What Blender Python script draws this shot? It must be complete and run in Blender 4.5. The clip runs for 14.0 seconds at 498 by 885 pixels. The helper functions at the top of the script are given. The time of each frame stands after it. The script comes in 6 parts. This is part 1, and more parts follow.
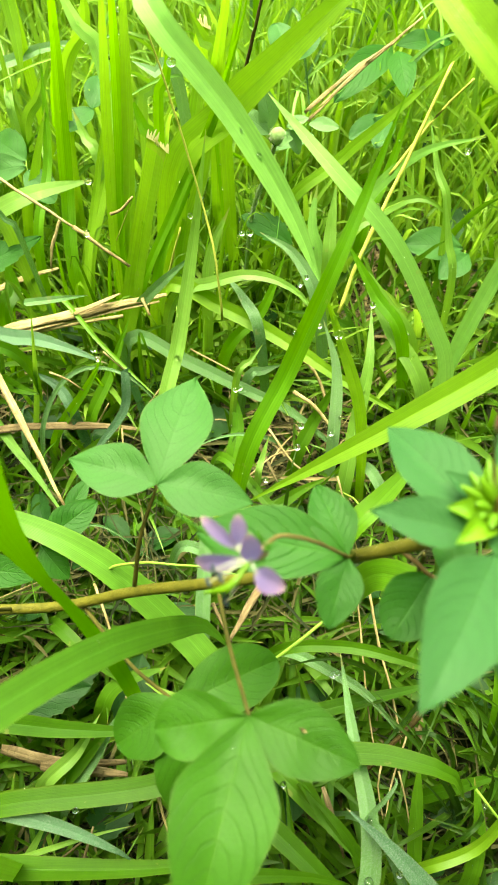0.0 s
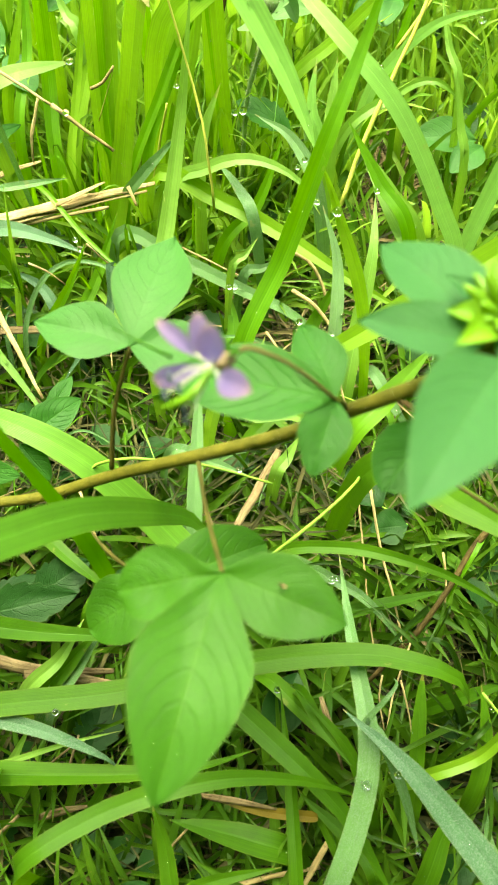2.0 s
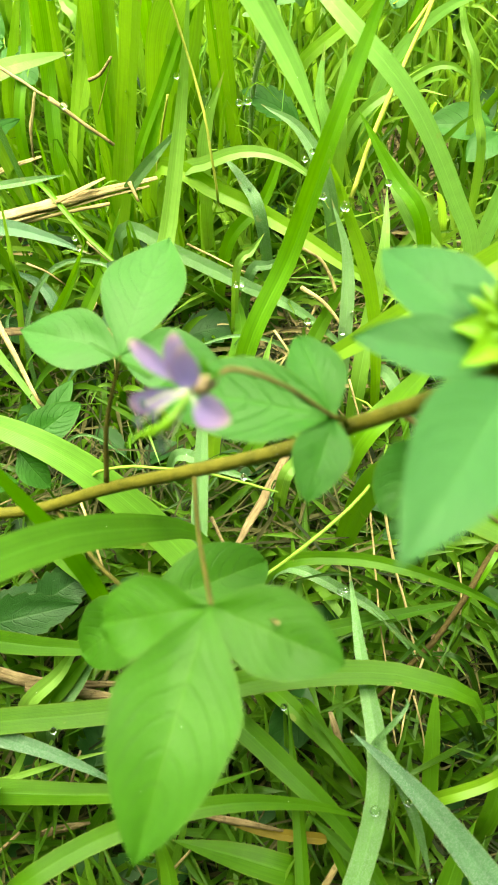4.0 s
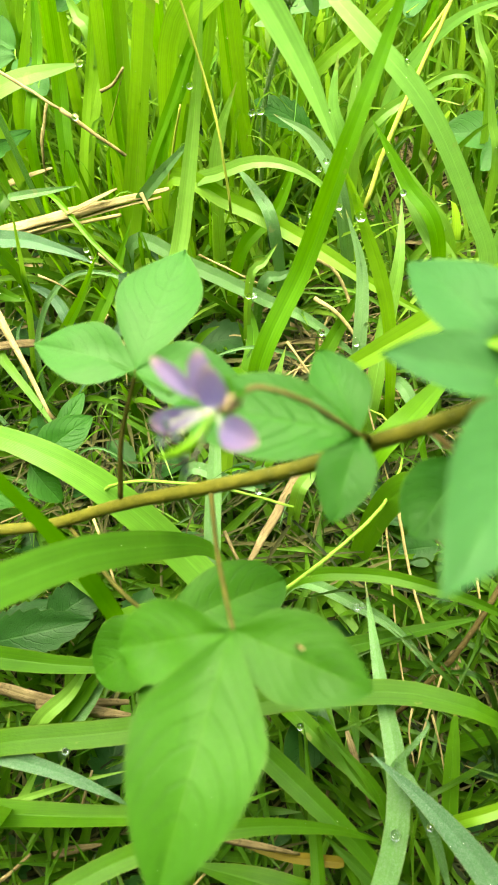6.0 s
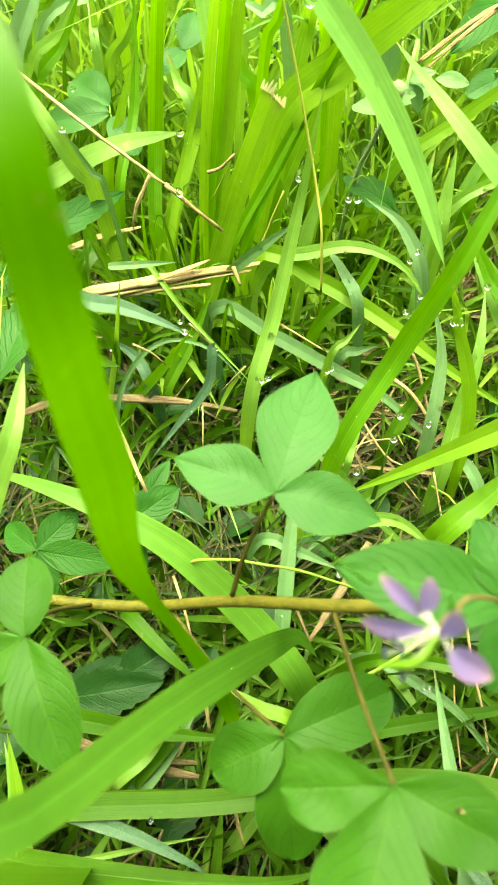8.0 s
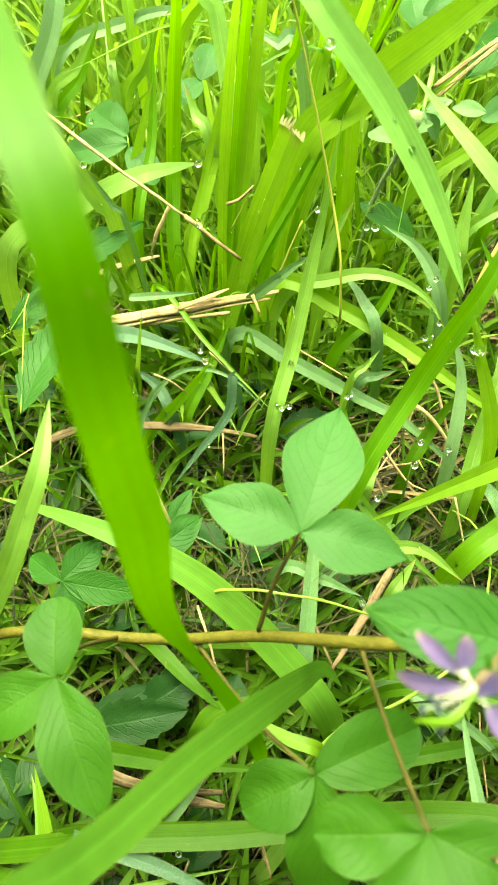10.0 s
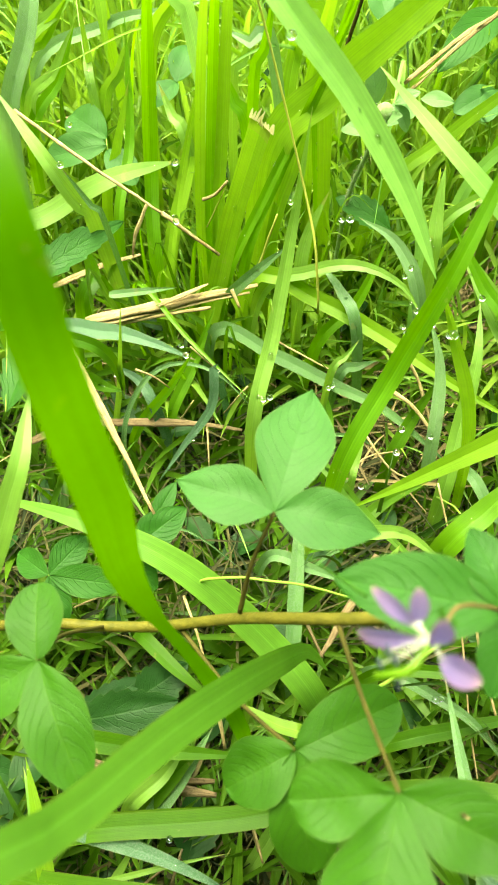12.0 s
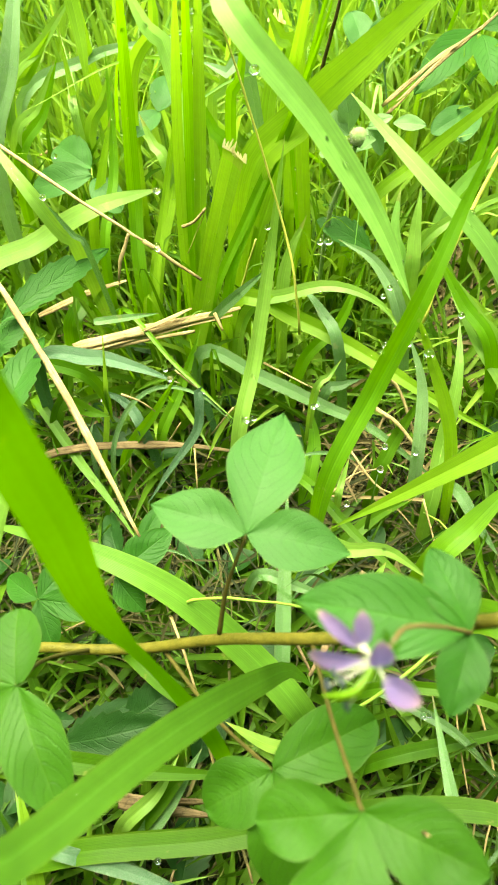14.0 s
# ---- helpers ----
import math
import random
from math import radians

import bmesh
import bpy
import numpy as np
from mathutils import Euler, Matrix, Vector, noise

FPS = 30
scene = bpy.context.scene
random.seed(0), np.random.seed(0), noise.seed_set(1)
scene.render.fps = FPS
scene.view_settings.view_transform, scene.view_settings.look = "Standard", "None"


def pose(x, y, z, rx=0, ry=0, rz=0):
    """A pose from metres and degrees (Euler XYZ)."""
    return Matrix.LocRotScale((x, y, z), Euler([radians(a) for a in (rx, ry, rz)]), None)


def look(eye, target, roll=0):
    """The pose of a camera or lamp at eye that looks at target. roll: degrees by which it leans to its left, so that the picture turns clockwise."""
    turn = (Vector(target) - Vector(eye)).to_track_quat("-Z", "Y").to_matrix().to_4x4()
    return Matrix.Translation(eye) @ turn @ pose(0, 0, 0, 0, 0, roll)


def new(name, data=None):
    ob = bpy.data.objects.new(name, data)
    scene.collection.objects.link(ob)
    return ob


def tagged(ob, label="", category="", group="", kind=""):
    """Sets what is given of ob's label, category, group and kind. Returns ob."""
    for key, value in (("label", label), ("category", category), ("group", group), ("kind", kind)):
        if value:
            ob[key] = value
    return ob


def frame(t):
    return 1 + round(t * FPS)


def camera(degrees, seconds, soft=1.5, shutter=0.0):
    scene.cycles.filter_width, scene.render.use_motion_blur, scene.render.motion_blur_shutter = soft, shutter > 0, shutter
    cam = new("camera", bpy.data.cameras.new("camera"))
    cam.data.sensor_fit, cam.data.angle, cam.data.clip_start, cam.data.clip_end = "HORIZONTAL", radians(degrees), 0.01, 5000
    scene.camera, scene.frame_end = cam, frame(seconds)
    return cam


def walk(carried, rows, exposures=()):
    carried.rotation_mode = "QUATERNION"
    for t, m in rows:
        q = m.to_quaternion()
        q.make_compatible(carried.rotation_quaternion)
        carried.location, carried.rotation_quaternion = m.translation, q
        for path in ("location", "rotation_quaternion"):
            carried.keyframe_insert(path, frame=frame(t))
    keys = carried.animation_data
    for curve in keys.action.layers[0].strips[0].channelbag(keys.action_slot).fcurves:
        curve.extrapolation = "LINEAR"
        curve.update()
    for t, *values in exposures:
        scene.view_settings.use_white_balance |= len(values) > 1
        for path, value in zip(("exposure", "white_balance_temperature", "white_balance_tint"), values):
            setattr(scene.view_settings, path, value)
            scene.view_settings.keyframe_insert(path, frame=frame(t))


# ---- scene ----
cam = camera(37.52, 14.0)
cam.data.dof.use_dof, cam.data.dof.focus_distance, cam.data.dof.aperture_fstop = True, 0.285, 30.0
PATH = [
    (0, 0.0067, 0.0051, 0.3427, 1.16, -58.14, -0.65),
    (0.5, 0.0201, -0.0093, 0.3294, 1.05, -58.81, -2.24),
    (1, 0.0253, -0.0107, 0.3181, 1.99, -60.09, -3.53),
    (1.5, 0.0226, -0.0120, 0.3164, 2.52, -60.35, -3.29),
    (2, 0.0142, -0.0074, 0.3129, 3.46, -60.84, -2.87),
    (2.2, 0.0123, -0.0045, 0.3089, 3.83, -61.15, -2.84),
    (4.3, 0.0195, 0.0028, 0.3067, 7.30, -61.56, -6.71),
    (4.5, 0.0195, 0.0022, 0.3069, 7.45, -61.39, -6.93),
    (5, 0.0179, 0.0014, 0.3097, 8.07, -61.07, -7.31),
    (5.5, 0.0177, 0.0060, 0.3040, 8.17, -60.91, -7.61),
    (6, 0.0162, 0.0060, 0.3043, 7.78, -60.87, -7.05),
    (6.5, 0.0119, 0.0082, 0.3041, 7.67, -60.99, -6.46),
    (7, 0.0092, 0.0115, 0.3061, 8.02, -60.89, -6.28),
    (7.5, -0.0002, 0.0189, 0.3169, 8.26, -60.90, -5.10),
    (8, -0.0182, 0.0272, 0.3296, 5.95, -61.76, -1.50),
    (8.2, -0.0249, 0.0318, 0.3293, 5.53, -62.04, -0.47),
    (10.3, -0.0200, 0.0328, 0.3346, 8.37, -60.94, -4.77),
    (10.5, -0.0174, 0.0311, 0.3343, 8.47, -60.92, -5.23),
    (11, -0.0166, 0.0266, 0.3354, 7.36, -60.60, -4.78),
    (11.5, -0.0142, 0.0264, 0.3341, 7.93, -60.57, -5.47),
    (12, -0.0146, 0.0259, 0.3338, 7.88, -60.38, -5.47),
    (12.5, -0.0111, 0.0265, 0.3332, 8.59, -60.14, -6.19),
    (13, -0.0045, 0.0282, 0.3373, 8.60, -59.73, -6.59),
    (13.5, -0.0034, 0.0296, 0.3408, 8.66, -59.71, -6.92),
    (14, -0.0044, 0.0265, 0.3377, 9.21, -59.14, -7.98),
]
walk(cam, [(t, pose(x, y, z, 90 + pitch, 0, yaw) @ pose(0, 0, 0, 0, 0, roll)) for t, x, y, z, yaw, pitch, roll in PATH],
     exposures=[(0.0, 2.47, 8050, -8.0), (0.8, 2.62, 8050, -8.0), (11.5, 2.58, 8050, -7.0), (13.5, 2.58, 8050, -4.0)])

# ---- light: bright overcast daylight ----
world = bpy.data.worlds.new("world")
scene.world = world
world.use_nodes = True
wn, wl = world.node_tree.nodes, world.node_tree.links
sky = wn.new("ShaderNodeTexSky")
sky.sky_type = "NISHITA"
sky.sun_disc = False
sky.sun_elevation, sky.sun_rotation = radians(76), radians(-32)
sky.dust_density = 4.0
sky.air_density = 0.8
wn["Background"].inputs["Strength"].default_value = 0.15
wl.new(sky.outputs["Color"], wn["Background"].inputs["Color"])
sun = new("sun", bpy.data.lights.new("sun", "SUN"))
sun.data.energy, sun.data.angle, sun.data.color = 2.6, radians(50), (1.0, 0.97, 0.90)
# the brightest part of the cloud stands almost overhead
sun.matrix_world = look((-0.25, 0.55, 2.0), (0, 0.15, 0))


# ---- materials ----
def nodes_of(name):
    m = bpy.data.materials.new(name)
    m.use_nodes = True
    nt = m.node_tree
    return m, nt, nt.nodes["Principled BSDF"], nt.nodes["Material Output"]


def math_node(nt, op, a, b=None, c=None):
    n = nt.nodes.new("ShaderNodeMath")
    n.operation = op
    for i, v in enumerate((a, b, c)):
        if v is None:
            continue
        if isinstance(v, (int, float)):
            n.inputs[i].default_value = v
        else:
            nt.links.new(v, n.inputs[i])
    return n.outputs[0]


def noise_node(nt, scale, detail=3.0, vector=None, rough=0.55):
    n = nt.nodes.new("ShaderNodeTexNoise")
    n.inputs["Scale"].default_value, n.inputs["Detail"].default_value, n.inputs["Roughness"].default_value = scale, detail, rough
    if vector is None:
        vector = nt.nodes.new("ShaderNodeTexCoord").outputs["Object"]
    nt.links.new(vector, n.inputs["Vector"])
    return n.outputs["Fac"]


def ramp_node(nt, fac, *stops):
    n = nt.nodes.new("ShaderNodeValToRGB")
    while len(n.color_ramp.elements) < len(stops):
        n.color_ramp.elements.new(0.5)
    for e, (p, c) in zip(n.color_ramp.elements, stops):
        e.position, e.color = p, (*c, 1)
    nt.links.new(fac, n.inputs[0])
    return n.outputs[0]


def mix_node(nt, fac, a, b, mode="MIX"):
    n = nt.nodes.new("ShaderNodeMix")
    n.data_type, n.blend_type = "RGBA", mode
    for i, v in ((0, fac), (6, a), (7, b)):
        if isinstance(v, (int, float)):
            n.inputs[i].default_value = v
        elif isinstance(v, tuple):
            n.inputs[i].default_value = (*v, 1)
        else:
            nt.links.new(v, n.inputs[i])
    return n.outputs[2]


def uv_parts(nt):
    tc = nt.nodes.new("ShaderNodeUVMap")
    tc.uv_map = "UVMap"
    sep = nt.nodes.new("ShaderNodeSeparateXYZ")
    nt.links.new(tc.outputs[0], sep.inputs[0])
    return sep.outputs[0], sep.outputs[1]


def finish_leaf(nt, bsdf, out, colour, see_through, share, rough, height, bump, gloss=0.5):
    """A leaf: gloss and colour on the surface, and light that comes through it."""
    nt.links.new(colour, bsdf.inputs["Base Color"])
    bsdf.inputs["Roughness"].default_value = rough
    bsdf.inputs["Specular IOR Level"].default_value = gloss
    b = nt.nodes.new("ShaderNodeBump")
    b.inputs["Strength"].default_value, b.inputs["Distance"].default_value = bump, 0.0006
    nt.links.new(height, b.inputs["Height"])
    nt.links.new(b.outputs[0], bsdf.inputs["Normal"])
    tr = nt.nodes.new("ShaderNodeBsdfTranslucent")
    nt.links.new(see_through, tr.inputs[0])
    nt.links.new(b.outputs[0], tr.inputs["Normal"])
    mx = nt.nodes.new("ShaderNodeMixShader")
    mx.inputs[0].default_value = share
    nt.links.new(bsdf.outputs[0], mx.inputs[1])
    nt.links.new(tr.outputs[0], mx.inputs[2])
    nt.links.new(mx.outputs[0], out.inputs[0])


def grass_material(name, low, high, glow, rough=0.42, share=0.4, island=False, gloss=0.22, frost=0.0):
    """Ribbed grass: fine lengthwise veins, a pale midrib, a tone of its own for each blade, dry flecks."""
    m, nt, bsdf, out = nodes_of(name)
    u, v = uv_parts(nt)
    if island:
        rnd = nt.nodes.new("ShaderNodeNewGeometry").outputs["Random Per Island"]
    else:
        rnd = nt.nodes.new("ShaderNodeObjectInfo").outputs["Random"]
    fine = noise_node(nt, 900.0, 2.0)
    broad = noise_node(nt, 45.0, 3.0)
    tone = math_node(nt, "ADD", math_node(nt, "MULTIPLY", rnd, 0.55), math_node(nt, "MULTIPLY", broad, 0.45))
    col = ramp_node(nt, tone, (0.2, low), (0.8, high))
    warp = math_node(nt, "MULTIPLY", noise_node(nt, 60.0, 2.0), 7.0)
    ribs = math_node(nt, "SINE", math_node(nt, "ADD", math_node(nt, "MULTIPLY", u, 110.0), warp))
    ribs = math_node(nt, "MULTIPLY_ADD", ribs, 0.5, 0.5)
    mid = math_node(nt, "LESS_THAN", math_node(nt, "ABSOLUTE", math_node(nt, "SUBTRACT", u, 0.5)), 0.022)
    comb = nt.nodes.new("ShaderNodeCombineXYZ")
    nt.links.new(math_node(nt, "MULTIPLY", u, 16.0), comb.inputs[0])
    nt.links.new(math_node(nt, "MULTIPLY", v, 2.2), comb.inputs[1])
    nt.links.new(math_node(nt, "MULTIPLY", rnd, 50.0), comb.inputs[2])
    streak = noise_node(nt, 1.0, 4.0, comb.outputs[0], 0.65)
    patch = noise_node(nt, 240.0, 3.0)
    pale = tuple(min(1, c * 1.5 + 0.02) for c in high)
    dark = tuple(c * 0.72 for c in low)
    col = mix_node(nt, math_node(nt, "MULTIPLY", ribs, 0.11), col, dark)
    light = ramp_node(nt, streak, (0.35, (0.78, 0.78, 0.78)), (0.65, (1.17, 1.17, 1.14)))
    col = mix_node(nt, 0.55, col, light, "MULTIPLY")
    mottle = ramp_node(nt, patch, (0.35, (0.8, 0.8, 0.8)), (0.65, (1.16, 1.13, 1.1)))
    col = mix_node(nt, 0.45, col, mottle, "MULTIPLY")
    col = mix_node(nt, math_node(nt, "MULTIPLY", mid, 0.3), col, pale)
    dry = math_node(nt, "ADD", v, math_node(nt, "ADD", math_node(nt, "MULTIPLY", broad, 0.05), math_node(nt, "MULTIPLY", rnd, 0.05)))
    tipcol = math_node(nt, "MULTIPLY", math_node(nt, "GREATER_THAN", dry, 1.035), 0.55)
    col = mix_node(nt, tipcol, col, (0.28, 0.20, 0.06))
    edge = math_node(nt, "GREATER_THAN", math_node(nt, "ABSOLUTE", math_node(nt, "SUBTRACT", u, 0.5)), 0.455)
    col = mix_node(nt, math_node(nt, "MULTIPLY", math_node(nt, "MULTIPLY", edge, broad), 0.2), col, (0.30, 0.22, 0.05))
    fleck = math_node(nt, "GREATER_THAN", noise_node(nt, 160.0, 4.0), 0.69)
    col = mix_node(nt, math_node(nt, "MULTIPLY", fleck, 0.35), col, (0.30, 0.27, 0.08))
    if frost:
        wet = math_node(nt, "GREATER_THAN", noise_node(nt, 4200.0, 2.0), 0.56)
        col = mix_node(nt, math_node(nt, "MULTIPLY", wet, frost), col, (0.42, 0.5, 0.42))
    glowcol = mix_node(nt, math_node(nt, "MULTIPLY", ribs, 0.3), glow, tuple(c * 0.82 for c in glow))
    h = math_node(nt, "ADD", math_node(nt, "MULTIPLY", ribs, 0.12), math_node(nt, "MULTIPLY", fine, 0.5))
    glowcol = mix_node(nt, 0.45, glowcol, light, "MULTIPLY")
    h = math_node(nt, "ADD", h, math_node(nt, "MULTIPLY", patch, 0.6))
    finish_leaf(nt, bsdf, out, col, glowcol, share, rough, h, 0.22, gloss)
    return m


def leaf_material(name, low, high, vein, glow, rough=0.5, share=0.3, count=8.0, bump=0.34, gloss=0.16):
    """A broad leaf: sunken midrib, side veins that sweep forward, quilting between them, spots."""
    m, nt, bsdf, out = nodes_of(name)
    u, v = uv_parts(nt)
    a = math_node(nt, "ABSOLUTE", math_node(nt, "SUBTRACT", u, 0.5))
    sweep = math_node(nt, "SUBTRACT", v, math_node(nt, "MULTIPLY", math_node(nt, "POWER", a, 1.5), 1.05))
    sweep = math_node(nt, "ADD", sweep, math_node(nt, "MULTIPLY", noise_node(nt, 170.0, 2.0), 0.09))
    cell = math_node(nt, "FRACT", math_node(nt, "MULTIPLY", sweep, count))
    gap = math_node(nt, "ABSOLUTE", math_node(nt, "SUBTRACT", cell, 0.5))
    side = math_node(nt, "SMOOTH_MIN", math_node(nt, "MULTIPLY", math_node(nt, "SUBTRACT", 0.5, gap), 11.0), 1.0, 0.3)
    rib = math_node(nt, "MINIMUM", math_node(nt, "MULTIPLY", a, 26.0), 1.0)
    plain = math_node(nt, "MULTIPLY", side, rib)
    rnd = nt.nodes.new("ShaderNodeObjectInfo").outputs["Random"]
    broad = noise_node(nt, 110.0, 4.0)
    fine = noise_node(nt, 1500.0, 3.0)
    tone = math_node(nt, "ADD", math_node(nt, "MULTIPLY", rnd, 0.4), math_node(nt, "MULTIPLY", broad, 0.6))
    col = ramp_node(nt, tone, (0.25, low), (0.75, high))
    col = mix_node(nt, math_node(nt, "MULTIPLY", math_node(nt, "SUBTRACT", 1.0, side), 0.24), col, tuple(c * 0.62 for c in low))
    col = mix_node(nt, math_node(nt, "MULTIPLY", math_node(nt, "SUBTRACT", 1.0, rib), 0.4), col, vein)
    net = nt.nodes.new("ShaderNodeTexVoronoi")
    net.feature = "DISTANCE_TO_EDGE"
    net.inputs["Scale"].default_value = 900.0
    nt.links.new(nt.nodes.new("ShaderNodeTexCoord").outputs["Object"], net.inputs["Vector"])
    mesh_vein = math_node(nt, "LESS_THAN", net.outputs["Distance"], 0.09)
    col = mix_node(nt, math_node(nt, "MULTIPLY", mesh_vein, 0.16), col, tuple(c * 0.6 for c in low))
    rim = math_node(nt, "GREATER_THAN", a, 0.484)
    col = mix_node(nt, math_node(nt, "MULTIPLY", rim, 0.15), col, (0.16, 0.16, 0.06))
    speck = math_node(nt, "GREATER_THAN", noise_node(nt, 620.0, 2.0), 0.74)
    col = mix_node(nt, math_node(nt, "MULTIPLY", speck, 0.2), col, (0.12, 0.22, 0.05))
    glowcol = mix_node(nt, math_node(nt, "MULTIPLY", plain, 0.6), tuple(c * 0.7 for c in glow), glow)
    h = math_node(nt, "ADD", math_node(nt, "MULTIPLY", plain, 0.6), math_node(nt, "MULTIPLY", fine, 0.5))
    finish_leaf(nt, bsdf, out, col, glowcol, share, rough, h, bump, gloss)
    return m


def plain_material(name, low, high, rough=0.6, scale=150.0, fine=1200.0, bump=0.4, share=0.0, glow=(0, 0, 0), stripes=0.0, island=False):
    m, nt, bsdf, out = nodes_of(name)
    n1, n2 = noise_node(nt, scale, 4.0), noise_node(nt, fine, 2.0)
    if island:
        rnd = nt.nodes.new("ShaderNodeNewGeometry").outputs["Random Per Island"]
        n1 = math_node(nt, "ADD", math_node(nt, "MULTIPLY", n1, 0.4), math_node(nt, "MULTIPLY", rnd, 0.6))
    col = ramp_node(nt, n1, (0.3, low), (0.7, high))
    h = n2
    if stripes:
        u, v = uv_parts(nt)
        comb = nt.nodes.new("ShaderNodeCombineXYZ")
        nt.links.new(math_node(nt, "MULTIPLY", u, stripes), comb.inputs[0])
        nt.links.new(math_node(nt, "MULTIPLY", v, 5.0), comb.inputs[1])
        nt.links.new(math_node(nt, "MULTIPLY", nt.nodes.new("ShaderNodeObjectInfo").outputs["Random"], 90.0), comb.inputs[2])
        s = ramp_node(nt, noise_node(nt, 1.0, 3.0, comb.outputs[0], 0.6), (0.42, (0, 0, 0)), (0.66, (1, 1, 1)))
        col = mix_node(nt, math_node(nt, "MULTIPLY", s, 0.35), col, tuple(c * 0.5 for c in low))
        blotch = math_node(nt, "GREATER_THAN", noise_node(nt, 520.0, 4.0), 0.60)
        col = mix_node(nt, math_node(nt, "MULTIPLY", blotch, 0.4), col, tuple(c * 0.45 for c in low))
        h = math_node(nt, "ADD", n2, s)
    if share:
        g = nt.nodes.new("ShaderNodeRGB")
        g.outputs[0].default_value = (*glow, 1)
        finish_leaf(nt, bsdf, out, col, g.outputs[0], share, rough, h, bump)
    else:
        nt.links.new(col, bsdf.inputs["Base Color"])
        bsdf.inputs["Roughness"].default_value = rough
        bsdf.inputs["Specular IOR Level"].default_value = 0.15
        b = nt.nodes.new("ShaderNodeBump")
        b.inputs["Strength"].default_value, b.inputs["Distance"].default_value = bump, 0.0006
        nt.links.new(h, b.inputs["Height"])
        nt.links.new(b.outputs[0], bsdf.inputs["Normal"])
    return m


def petal_material():
    m, nt, bsdf, out = nodes_of("petal")
    u, v = uv_parts(nt)
    n = noise_node(nt, 500.0, 3.0)
    t = math_node(nt, "ADD", v, math_node(nt, "MULTIPLY", math_node(nt, "SUBTRACT", n, 0.5), 0.12))
    col = ramp_node(nt, t, (0.0, (0.36, 0.30, 0.50)), (0.3, (0.235, 0.175, 0.42)), (0.78, (0.28, 0.195, 0.40)), (0.93, (0.40, 0.25, 0.37)), (1.0, (0.56, 0.47, 0.30)))
    streak = math_node(nt, "MULTIPLY_ADD", math_node(nt, "SINE", math_node(nt, "MULTIPLY", u, 60.0)), 0.5, 0.5)
    col = mix_node(nt, math_node(nt, "MULTIPLY", streak, 0.12), col, (0.14, 0.08, 0.27))
    rim = math_node(nt, "GREATER_THAN", math_node(nt, "ABSOLUTE", math_node(nt, "SUBTRACT", u, 0.5)), 0.44)
    col = mix_node(nt, math_node(nt, "MULTIPLY", rim, 0.6), col, (0.30, 0.13, 0.22))
    finish_leaf(nt, bsdf, out, col, col, 0.6, 0.55, streak, 0.3, 0.3)
    return m


